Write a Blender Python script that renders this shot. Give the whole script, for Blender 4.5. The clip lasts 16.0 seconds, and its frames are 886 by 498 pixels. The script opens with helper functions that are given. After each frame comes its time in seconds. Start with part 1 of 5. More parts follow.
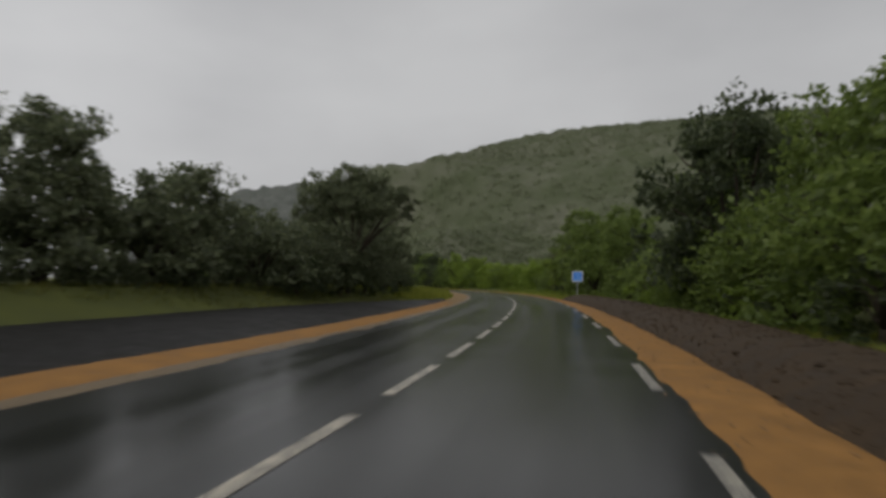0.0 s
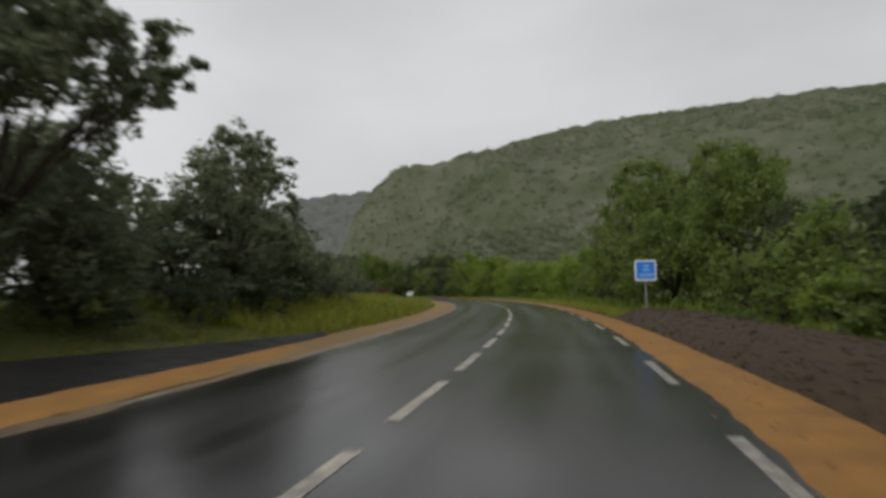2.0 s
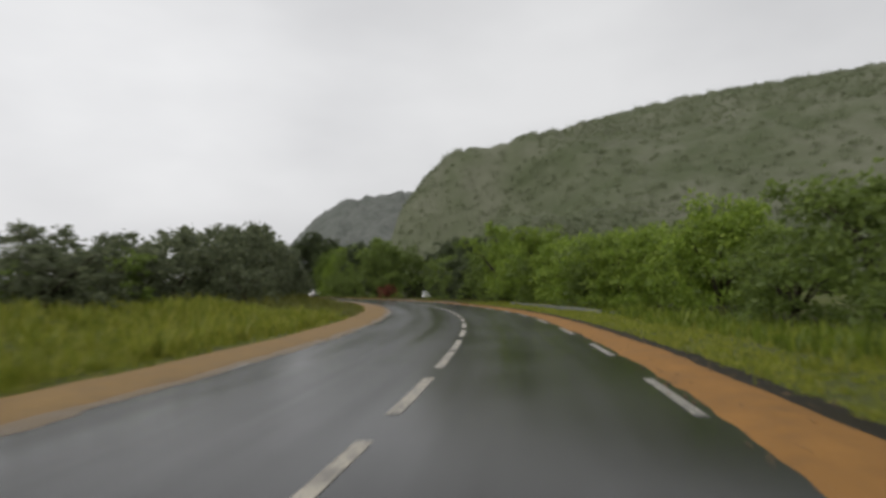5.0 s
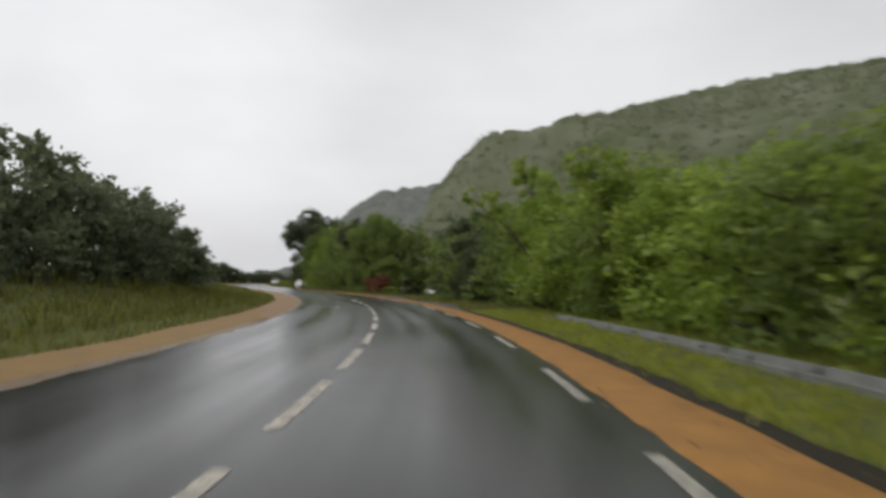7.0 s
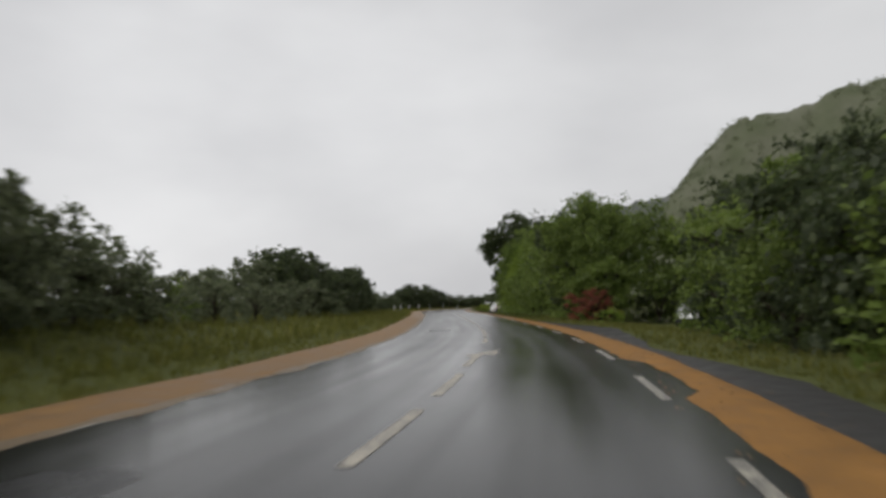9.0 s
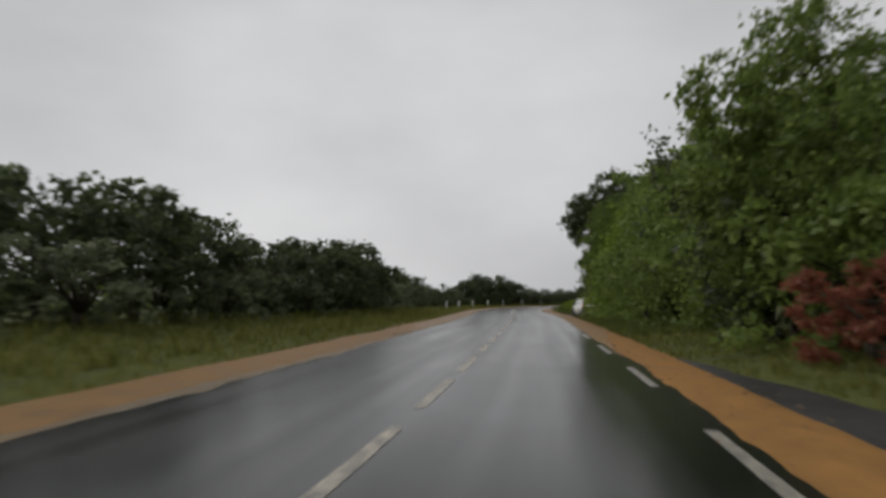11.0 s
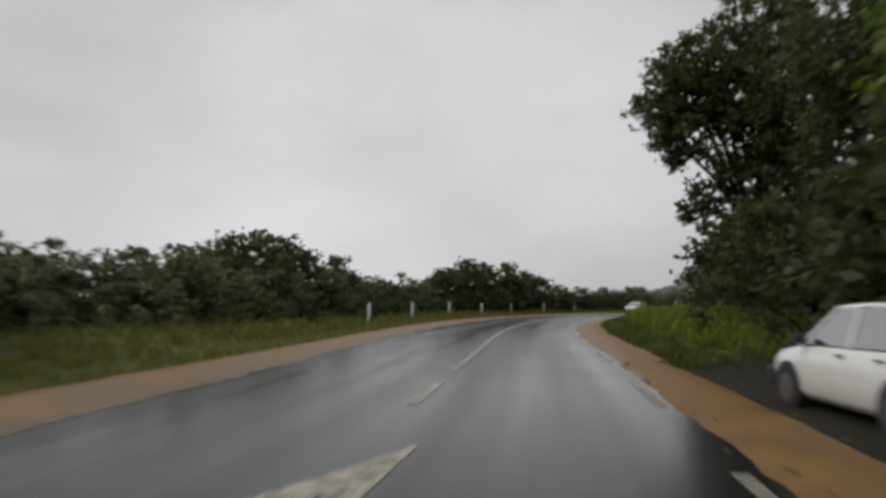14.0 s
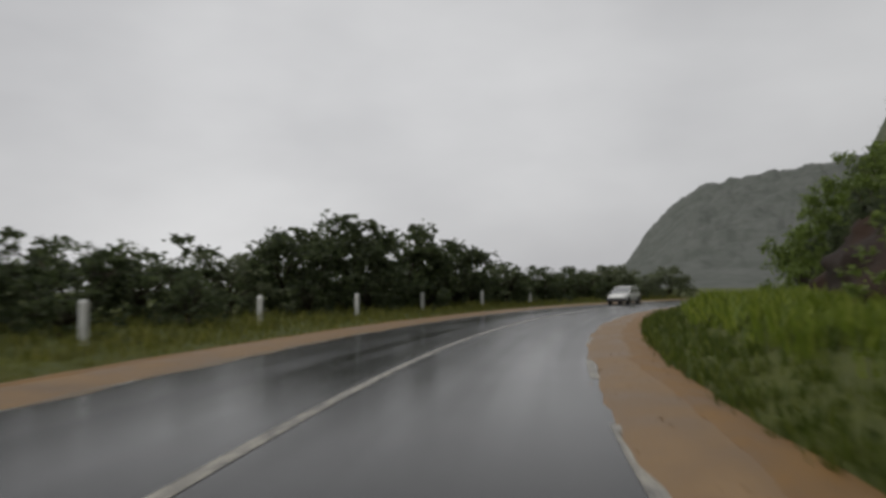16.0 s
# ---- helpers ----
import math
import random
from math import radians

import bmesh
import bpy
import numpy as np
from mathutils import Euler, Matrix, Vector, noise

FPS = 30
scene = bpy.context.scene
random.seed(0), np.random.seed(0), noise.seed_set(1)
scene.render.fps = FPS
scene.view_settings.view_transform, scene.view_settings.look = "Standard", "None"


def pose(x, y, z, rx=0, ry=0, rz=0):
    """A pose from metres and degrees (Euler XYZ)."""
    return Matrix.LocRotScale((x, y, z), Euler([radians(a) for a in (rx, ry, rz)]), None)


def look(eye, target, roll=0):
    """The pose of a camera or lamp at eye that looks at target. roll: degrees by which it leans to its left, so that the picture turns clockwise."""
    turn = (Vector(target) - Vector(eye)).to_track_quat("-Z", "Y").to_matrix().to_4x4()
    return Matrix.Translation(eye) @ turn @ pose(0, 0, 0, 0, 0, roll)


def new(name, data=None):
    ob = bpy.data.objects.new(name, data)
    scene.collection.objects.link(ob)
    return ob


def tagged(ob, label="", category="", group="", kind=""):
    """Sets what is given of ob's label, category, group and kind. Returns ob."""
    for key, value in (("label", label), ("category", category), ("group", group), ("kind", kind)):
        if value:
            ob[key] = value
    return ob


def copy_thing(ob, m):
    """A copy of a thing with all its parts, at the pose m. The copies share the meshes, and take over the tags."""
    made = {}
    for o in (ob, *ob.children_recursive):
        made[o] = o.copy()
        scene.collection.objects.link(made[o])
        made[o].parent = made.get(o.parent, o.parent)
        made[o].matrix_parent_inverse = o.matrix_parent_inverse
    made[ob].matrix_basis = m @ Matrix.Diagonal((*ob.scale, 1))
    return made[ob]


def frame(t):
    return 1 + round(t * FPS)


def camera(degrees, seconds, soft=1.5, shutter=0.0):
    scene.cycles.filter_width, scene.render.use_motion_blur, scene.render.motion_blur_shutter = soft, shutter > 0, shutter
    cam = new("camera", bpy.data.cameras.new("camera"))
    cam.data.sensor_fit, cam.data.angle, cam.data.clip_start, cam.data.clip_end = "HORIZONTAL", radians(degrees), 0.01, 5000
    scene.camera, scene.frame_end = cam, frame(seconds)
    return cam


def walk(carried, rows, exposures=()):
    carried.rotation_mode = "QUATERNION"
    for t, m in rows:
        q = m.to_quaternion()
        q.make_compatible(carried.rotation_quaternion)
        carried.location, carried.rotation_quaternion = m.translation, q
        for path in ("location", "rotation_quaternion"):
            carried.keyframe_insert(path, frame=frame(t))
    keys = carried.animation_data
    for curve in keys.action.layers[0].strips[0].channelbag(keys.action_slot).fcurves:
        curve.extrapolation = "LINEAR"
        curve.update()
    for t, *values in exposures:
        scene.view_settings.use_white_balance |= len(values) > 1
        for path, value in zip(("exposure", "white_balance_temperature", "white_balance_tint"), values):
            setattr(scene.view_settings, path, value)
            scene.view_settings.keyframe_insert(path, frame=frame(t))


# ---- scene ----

# ---------------------------------------------------------------- camera
ROWS = [  # seconds, x, y, z, rx, ry, rz
    (0.0, 2.098, -0.221, 1.305, 92.703, -0.889, 11.066),
    (0.5, 1.978, 7.788, 1.305, 92.881, 0.611, 11.534),
    (1.0, 1.710, 15.784, 1.304, 92.472, -0.456, 12.863),
    (1.5, 1.301, 23.447, 1.306, 92.950, 0.057, 13.481),
    (2.0, 0.764, 31.183, 1.306, 93.278, 0.813, 14.342),
    (2.5, 0.014, 39.142, 1.305, 92.863, -0.187, 13.786),
    (3.0, -0.738, 47.061, 1.304, 92.895, -0.954, 15.269),
    (3.5, -1.697, 54.988, 1.305, 93.023, -0.096, 16.353),
    (4.0, -2.717, 62.902, 1.306, 93.042, 0.264, 17.825),
    (4.5, -4.057, 70.716, 1.305, 93.339, 0.737, 19.621),
    (5.0, -5.462, 78.274, 1.305, 93.227, 0.546, 19.893),
    (5.5, -7.095, 85.786, 1.305, 92.967, 0.103, 20.164),
    (6.0, -8.989, 93.239, 1.305, 92.672, -0.398, 20.435),
    (6.5, -11.158, 100.619, 1.305, 92.457, -0.763, 20.706),
    (6.8, -12.606, 104.999, 1.306, 92.414, -0.836, 20.869),
    (7.0, -13.606, 107.815, 1.305, 92.741, -1.237, 22.720),
    (7.2, -14.746, 110.829, 1.305, 93.812, -2.017, 27.358),
    (7.5, -16.399, 115.258, 1.305, 93.842, -2.583, 30.346),
    (8.0, -19.465, 122.324, 1.304, 94.206, -2.319, 35.013),
    (8.5, -22.927, 129.544, 1.306, 93.937, -0.628, 40.522),
    (9.0, -26.737, 136.107, 1.305, 94.343, 0.777, 41.514),
    (9.5, -30.767, 142.748, 1.304, 94.429, 1.375, 43.285),
    (10.0, -35.442, 149.268, 1.306, 94.280, 0.882, 45.333),
    (10.5, -40.095, 155.628, 1.305, 94.202, 0.674, 47.571),
    (11.0, -45.001, 161.784, 1.305, 94.016, 0.178, 49.314),
    (11.5, -50.097, 167.759, 1.305, 93.794, -0.414, 50.294),
    (12.0, -55.297, 173.616, 1.305, 93.608, -0.910, 50.589),
    (12.5, -60.528, 179.411, 1.305, 93.530, -1.118, 50.616),
    (13.0, -65.626, 185.025, 1.305, 95.034, 0.239, 51.030),
    (13.2, -67.782, 187.435, 1.305, 94.594, 0.146, 52.052),
    (13.5, -70.957, 190.965, 1.305, 94.009, -0.038, 51.272),
    (14.0, -76.449, 196.967, 1.305, 94.096, -0.692, 51.793),
    (14.5, -81.842, 202.549, 1.305, 93.893, -0.902, 51.806),
    (15.0, -87.117, 208.281, 1.305, 93.524, 0.360, 51.088),
    (15.2, -89.264, 210.604, 1.305, 93.744, 0.531, 51.009),
    (15.5, -92.456, 214.026, 1.305, 93.241, 1.018, 48.513),
    (16.0, -97.617, 219.869, 1.305, 93.174, 0.453, 47.571),
]
STOPS = [(0.0, -0.3), (1.5, -0.26), (2.0, 0.05), (2.7, 0.18), (4.5, 0.22), (7.0, 0.34), (8.4, 0.36),
         (9.0, 0.08), (9.5, -0.08), (10.0, -0.16), (12.5, -0.08), (14.0, -0.08), (16.0, -0.16)]
cam = camera(63.6, 16.0, soft=3.4, shutter=0.45)
walk(cam, [(t, pose(*p)) for t, *p in ROWS], STOPS)

# ---------------------------------------------------------------- overcast light
SUN_EL, SUN_AZ = radians(44), radians(200)
world = bpy.data.worlds.new("overcast_sky")
scene.world = world
world.use_nodes = True
wn, wl = world.node_tree.nodes, world.node_tree.links
wn.clear()
w_out = wn.new("ShaderNodeOutputWorld")
w_bg = wn.new("ShaderNodeBackground")
w_sky = wn.new("ShaderNodeTexSky")
w_sky.sky_type, w_sky.sun_disc = "NISHITA", False
w_sky.sun_elevation, w_sky.sun_rotation = SUN_EL, SUN_AZ
w_sky.air_density, w_sky.dust_density = 1.0, 6.0
w_dim = wn.new("ShaderNodeMix")
w_dim.data_type, w_dim.blend_type = "RGBA", "MULTIPLY"
w_dim.inputs[0].default_value = 1.0
w_dim.inputs[7].default_value = (0.1, 0.1, 0.1, 1)
w_co = wn.new("ShaderNodeTexCoord")
w_map = wn.new("ShaderNodeMapping")
w_map.inputs["Scale"].default_value = (1.0, 1.0, 2.2)
w_no = wn.new("ShaderNodeTexNoise")
w_no.inputs["Scale"].default_value, w_no.inputs["Detail"].default_value = 1.7, 5.0
w_no.inputs["Roughness"].default_value = 0.45
w_ra = wn.new("ShaderNodeValToRGB")
w_ra.color_ramp.elements[0].position, w_ra.color_ramp.elements[0].color = 0.3, (0.56, 0.56, 0.575, 1)
w_ra.color_ramp.elements[1].position, w_ra.color_ramp.elements[1].color = 0.72, (0.87, 0.87, 0.875, 1)
w_mix = wn.new("ShaderNodeMix")
w_mix.data_type = "RGBA"
w_mix.inputs[0].default_value = 0.94
wl.new(w_sky.outputs[0], w_dim.inputs[6])
wl.new(w_co.outputs["Generated"], w_map.inputs[0])
wl.new(w_map.outputs[0], w_no.inputs["Vector"])
wl.new(w_no.outputs["Fac"], w_ra.inputs[0])
wl.new(w_dim.outputs[2], w_mix.inputs[6])
wl.new(w_ra.outputs[0], w_mix.inputs[7])
w_dot = wn.new("ShaderNodeVectorMath")
w_dot.operation = "DOT_PRODUCT"
w_dot.inputs[1].default_value = (-math.sin(radians(60)), math.cos(radians(60)), 0.0)
w_thick = wn.new("ShaderNodeValToRGB")
for el, pos, c in zip([w_thick.color_ramp.elements[0], w_thick.color_ramp.elements[1], w_thick.color_ramp.elements.new(0.7)], (0.0, 1.0, 0.7), (0.72, 1.13, 0.775)):
    el.position, el.color = pos, (c, c, c, 1)
w_cloud = wn.new("ShaderNodeMix")
w_cloud.data_type, w_cloud.blend_type = "RGBA", "MULTIPLY"
w_cloud.inputs[0].default_value = 1.0
wl.new(w_co.outputs["Generated"], w_dot.inputs[0])
wl.new(w_dot.outputs["Value"], w_thick.inputs[0])
wl.new(w_mix.outputs[2], w_cloud.inputs[6])
wl.new(w_thick.outputs[0], w_cloud.inputs[7])
wl.new(w_cloud.outputs[2], w_bg.inputs[0])
w_bg.inputs[1].default_value = 1.0
wl.new(w_bg.outputs[0], w_out.inputs[0])
sun = new("sun", bpy.data.lights.new("sun", "SUN"))
sun.data.energy, sun.data.angle, sun.data.color = 1.5, radians(50), (1.0, 0.985, 0.95)
sun.matrix_world = look((0, 0, 0), (-math.sin(SUN_AZ) * math.cos(SUN_EL), -math.cos(SUN_AZ) * math.cos(SUN_EL), -math.sin(SUN_EL)))


# ---------------------------------------------------------------- materials
class Nodes:
    """A Principled material with a few shorthand nodes."""

    def __init__(self, name, rough=0.8, metal=0.0, spec=0.5):
        self.m = bpy.data.materials.new(name)
        self.m.use_nodes = True
        self.t = self.m.node_tree
        self.b = self.t.nodes["Principled BSDF"]
        self.b.inputs["Roughness"].default_value = rough
        self.b.inputs["Metallic"].default_value = metal
        self.b.inputs["Specular IOR Level"].default_value = spec
        coords = self.t.nodes.new("ShaderNodeTexCoord").outputs
        self.co, self.lane = coords["Object"], coords["UV"]

    def noise(self, scale, detail=4.0, rough=0.55, stretch=None, lane=False):
        n = self.t.nodes.new("ShaderNodeTexNoise")
        n.inputs["Scale"].default_value, n.inputs["Detail"].default_value = scale, detail
        n.inputs["Roughness"].default_value = rough
        src = self.lane if lane else self.co
        if stretch:
            mp = self.t.nodes.new("ShaderNodeMapping")
            mp.inputs["Scale"].default_value = stretch
            self.t.links.new(src, mp.inputs[0])
            src = mp.outputs[0]
        self.t.links.new(src, n.inputs["Vector"])
        return n.outputs["Fac"]

    def cells(self, scale):
        n = self.t.nodes.new("ShaderNodeTexVoronoi")
        n.inputs["Scale"].default_value = scale
        self.t.links.new(self.co, n.inputs["Vector"])
        return n.outputs["Distance"]

    def ramp(self, fac, *stops):
        r = self.t.nodes.new("ShaderNodeValToRGB")
        e = r.color_ramp.elements
        while len(e) < len(stops):
            e.new(0.5)
        for el, (pos, c) in zip(e, stops):
            el.position = pos
            el.color = (c, c, c, 1) if isinstance(c, (int, float)) else (*c, 1)
        self.t.links.new(fac, r.inputs[0])
        return r.outputs[0]

    def mix(self, fac, a, b, how="MIX"):
        n = self.t.nodes.new("ShaderNodeMix")
        n.data_type, n.blend_type = "RGBA", how
        for sock, v in ((n.inputs[0], fac), (n.inputs[6], a), (n.inputs[7], b)):
            if isinstance(v, bpy.types.NodeSocket):
                self.t.links.new(v, sock)
            elif isinstance(v, (int, float)):
                sock.default_value = v
            else:
                sock.default_value = (*v, 1)
        return n.outputs[2]

    def set(self, **kw):
        for key, v in kw.items():
            sock = self.b.inputs[key.replace("_", " ")]
            if isinstance(v, bpy.types.NodeSocket):
                self.t.links.new(v, sock)
            else:
                sock.default_value = (*v, 1) if isinstance(v, tuple) else v
        return self

    def bump(self, height, strength=0.3, distance=0.02):
        n = self.t.nodes.new("ShaderNodeBump")
        n.inputs["Strength"].default_value, n.inputs["Distance"].default_value = strength, distance
        self.t.links.new(height, n.inputs["Height"])
        self.t.links.new(n.outputs[0], self.b.inputs["Normal"])
        return self


def mat_asphalt(name, lo, hi, r0, r1, spec=0.17, lanes=False):
    n = Nodes(name, 0.3, 0.0, spec)
    grain = n.noise(90, 3, 0.7)
    big = n.noise(0.35, 5, 0.6)
    mid = n.noise(1.0, 3, 0.5, (0.3, 1.25, 1.0), True) if lanes else n.noise(2.3, 4)
    base = n.ramp(big, (0.3, lo), (0.7, hi))
    base = n.mix(0.55, base, n.ramp(grain, (0.3, 0.35), (0.75, 1.0)), "MULTIPLY")
    base = n.mix(0.4, base, n.ramp(mid, (0.35, 0.6), (0.65, 1.0)), "MULTIPLY")
    n.set(Base_Color=base, Roughness=n.ramp(n.mix(0.75 if lanes else 0.5, big, mid), (0.35, r0), (0.62, r1)))
    return n.bump(grain, 0.12, 0.003).m


def mat_soil(name, lo, hi, rough, scale=1.2, speck=0.5, depth=0.02):
    n = Nodes(name, rough, 0.0, 0.18)
    big, fine = n.noise(scale, 6, 0.65), n.noise(38, 4, 0.7)
    base = n.mix(speck, n.ramp(big, (0.3, lo), (0.7, hi)), n.ramp(fine, (0.3, 0.5), (0.7, 1.0)), "MULTIPLY")
    n.set(Base_Color=base, Roughness=n.ramp(big, (0.3, rough - 0.2), (0.6, rough)))
    return n.bump(n.mix(0.5, big, fine), 0.6, depth).m


def mat_plain(name, colour, rough, metal=0.0, vary=0.15, scale=6.0, coat=0.0):
    n = Nodes(name, rough, metal)
    f = n.noise(scale, 4)
    dark = tuple(c * (1 - vary) for c in colour)
    n.set(Base_Color=n.ramp(f, (0.3, dark), (0.7, tuple(colour))), Coat_Weight=coat)
    return n.m


def mat_leaf(name, a, b, c, patch=0.8, deep=0.62):
    n = Nodes(name, 0.48, 0.0, 0.45)
    geo = n.t.nodes.new("ShaderNodeNewGeometry").outputs["Random Per Island"]
    info = n.t.nodes.new("ShaderNodeObjectInfo").outputs["Random"]
    base = n.ramp(geo, (0.0, a), (0.55, b), (1.0, c))
    base = n.mix(0.5, base, n.ramp(info, (0.0, 0.72), (1.0, 1.0)), "MULTIPLY")
    base = n.mix(0.4, base, n.ramp(n.noise(patch, 3), (0.35, deep), (0.65, 1.0)), "MULTIPLY")
    n.set(Base_Color=base)
    tr = n.t.nodes.new("ShaderNodeBsdfTranslucent")
    n.t.links.new(base, tr.inputs[0])
    mx = n.t.nodes.new("ShaderNodeMixShader")
    mx.inputs[0].default_value = 0.62
    n.t.links.new(n.b.outputs[0], mx.inputs[1])
    n.t.links.new(tr.outputs[0], mx.inputs[2])
    n.t.links.new(mx.outputs[0], n.t.nodes["Material Output"].inputs[0])
    return n.m


def mat_hill(name, a, b, c):
    n = Nodes(name, 0.95, 0.0, 0.1)
    f1, f2 = n.mix(0.5, n.noise(0.014, 4, 0.55), n.noise(0.05, 4, 0.6)), n.noise(0.12, 5, 0.7)
    base = n.ramp(f1, (0.4, a), (0.5, b), (0.6, c))
    base = n.mix(0.25, base, n.ramp(f2, (0.38, 0.6), (0.6, 1.0)), "MULTIPLY")
    n.set(Base_Color=base)
    return n.bump(f2, 0.25, 1.0).m


def mat_paint_line(name, colour, lo=0.43, hi=0.54):
    n = Nodes(name, 0.45)
    wear = n.mix(0.5, n.noise(7, 5, 0.7), n.noise(45, 3, 0.7))
    n.set(Base_Color=n.mix(n.ramp(wear, (lo, 0.0), (hi, 1.0)), (0.06, 0.058, 0.054), colour))
    return n.m


ASPHALT = mat_asphalt("wet_asphalt", (0.014, 0.015, 0.015), (0.03, 0.031, 0.03), 0.13, 0.26, lanes=True)
LAYBY = mat_asphalt("layby_asphalt", (0.013, 0.0125, 0.012), (0.026, 0.025, 0.023), 0.45, 0.7, 0.1)
TRACK = mat_asphalt("track_asphalt", (0.03, 0.029, 0.028), (0.055, 0.053, 0.05), 0.4, 0.7)
REPAIR = mat_asphalt("patch_asphalt", (0.012, 0.012, 0.013), (0.02, 0.02, 0.021), 0.2, 0.36)
OCHRE_WET = mat_soil("soaked_ochre_shoulder", (0.155, 0.085, 0.028), (0.28, 0.158, 0.055), 0.62, 1.6, 0.5)
TAN = mat_soil("tan_shoulder", (0.175, 0.11, 0.044), (0.3, 0.195, 0.082), 0.8, 1.3, 0.5)
OCHRE = mat_soil("ochre_shoulder", (0.21, 0.107, 0.03), (0.365, 0.185, 0.055), 0.85, 1.6, 0.5)
MUD = mat_soil("wet_mud_shoulder", (0.14, 0.082, 0.034), (0.3, 0.192, 0.095), 0.55, 0.8, 0.45)
FRINGE = mat_soil("silt_fringe", (0.12, 0.085, 0.05), (0.2, 0.15, 0.09), 0.55, 1.5, 0.5, 0.004)
STONE = mat_soil("loose_stone", (0.12, 0.08, 0.045), (0.3, 0.2, 0.11), 0.8, 2.0, 0.4)
HEAP_EARTH = mat_soil("brown_heap_earth", (0.033, 0.021, 0.011), (0.078, 0.052, 0.03), 0.8, 2.2, 0.6, 0.04)
HEAP_STONE = mat_soil("heap_stone", (0.028, 0.019, 0.011), (0.085, 0.06, 0.036), 0.85, 5.0, 0.4)
TURF = mat_soil("turf", (0.066, 0.077, 0.021), (0.11, 0.122, 0.032), 0.95, 0.6, 0.5, 0.05)
GROUND = mat_soil("scrub_ground", (0.07, 0.084, 0.023), (0.125, 0.142, 0.036), 0.95, 0.12, 0.4, 0.1)
# dark wet soil; below the trees it also stands in for canopy shade
SOIL_AND_SHADE = mat_soil("leaf_litter", (0.014, 0.012, 0.008), (0.034, 0.03, 0.017), 0.9, 1.2, 0.5, 0.04)
EARTH = mat_soil("bare_earth", (0.022, 0.016, 0.012), (0.06, 0.036, 0.025), 0.9, 0.5, 0.5, 0.15)
CONCRETE = mat_soil("weathered_concrete", (0.1, 0.104, 0.096), (0.21, 0.21, 0.196), 0.6, 1.8, 0.4, 0.01)
LINE = mat_paint_line("road_paint", (0.5, 0.45, 0.36), 0.45, 0.55)
LINE_OLD = mat_paint_line("worn_road_paint", (0.42, 0.39, 0.32), 0.455, 0.57)
BARK = mat_soil("bark", (0.035, 0.028, 0.02), (0.075, 0.06, 0.045), 0.95, 3.0, 0.5, 0.03)
LEAF = {
    "dark": mat_leaf("leaf_dark", (0.054, 0.072, 0.034), (0.088, 0.114, 0.05), (0.132, 0.16, 0.072)),
    "deep": mat_leaf("leaf_deep_green", (0.048, 0.066, 0.027), (0.084, 0.113, 0.044), (0.138, 0.172, 0.066)),
    # grey-green lifted above the dark leaves to stand in for mist
    "grey": mat_leaf("leaf_grey_green_misted", (0.115, 0.138, 0.076), (0.172, 0.2, 0.11), (0.24, 0.268, 0.15)),
    "green": mat_leaf("leaf_green", (0.125, 0.175, 0.042), (0.19, 0.262, 0.06), (0.265, 0.34, 0.085)),
    "lime": mat_leaf("leaf_lime", (0.17, 0.25, 0.04), (0.27, 0.375, 0.06), (0.39, 0.49, 0.085)),
    "lush": mat_leaf("leaf_lush", (0.085, 0.133, 0.024), (0.148, 0.218, 0.038), (0.24, 0.315, 0.058)),
    "red": mat_leaf("leaf_red", (0.24, 0.075, 0.045), (0.34, 0.11, 0.07), (0.36, 0.17, 0.1)),
    "brown": mat_leaf("leaf_brown", (0.08, 0.06, 0.03), (0.13, 0.085, 0.045), (0.13, 0.12, 0.05)),
}
GRASS = mat_leaf("grass_blade", (0.195, 0.235, 0.03), (0.31, 0.35, 0.045), (0.48, 0.46, 0.09))
GRASS_DULL = mat_leaf("dull_grass_blade", (0.105, 0.118, 0.025), (0.18, 0.19, 0.04), (0.29, 0.27, 0.075))
GRASS_TALL = mat_leaf("tall_grass_blade", (0.11, 0.155, 0.02), (0.2, 0.27, 0.033), (0.35, 0.4, 0.065))
# darker copy of the grass: shade at the bank foot and below trees
GRASS_SHADED = mat_leaf("shade_tinted_grass", (0.06, 0.085, 0.016), (0.11, 0.15, 0.025), (0.2, 0.225, 0.05))
# hill scrub and foliage: rain haze is mixed into these greyed base colours
HILL_NEAR_HAZED = mat_hill("hill_scrub_hazed", (0.08, 0.094, 0.052), (0.105, 0.116, 0.073), (0.132, 0.138, 0.097))
HILL_FAR_HAZED = mat_hill("far_hill_scrub_hazed", (0.098, 0.107, 0.094), (0.118, 0.126, 0.113), (0.138, 0.144, 0.132))
HILL_LEAF_HAZED = mat_leaf("hill_foliage_hazed", (0.2, 0.228, 0.13), (0.24, 0.268, 0.16), (0.28, 0.302, 0.19), 0.03, 0.7)
WHITE = mat_plain("white_car_paint", (0.72, 0.72, 0.7), 0.28, 0, 0.06, 2.0, 0.6)
GREYPL = mat_plain("dark_grey_plastic", (0.03, 0.03, 0.032), 0.55)
RUBBER = mat_plain("tyre_rubber", (0.018, 0.018, 0.018), 0.8)
STEEL = mat_plain("steel_wheel", (0.16, 0.155, 0.15), 0.5, 0.6)
ZINC = mat_plain("galvanised_steel", (0.42, 0.43, 0.44), 0.45, 0.7)
BLUE = mat_plain("sign_blue", (0.02, 0.19, 0.68), 0.35, 0, 0.08)
PALE = mat_plain("sign_pale_blue", (0.22, 0.42, 0.76), 0.4)
SIGNWHITE = mat_plain("sign_white", (0.7, 0.72, 0.72), 0.4)
POSTWHITE = mat_soil("post_whitewash", (0.5, 0.5, 0.48), (0.68, 0.68, 0.66), 0.6, 4.0, 0.25, 0.004)
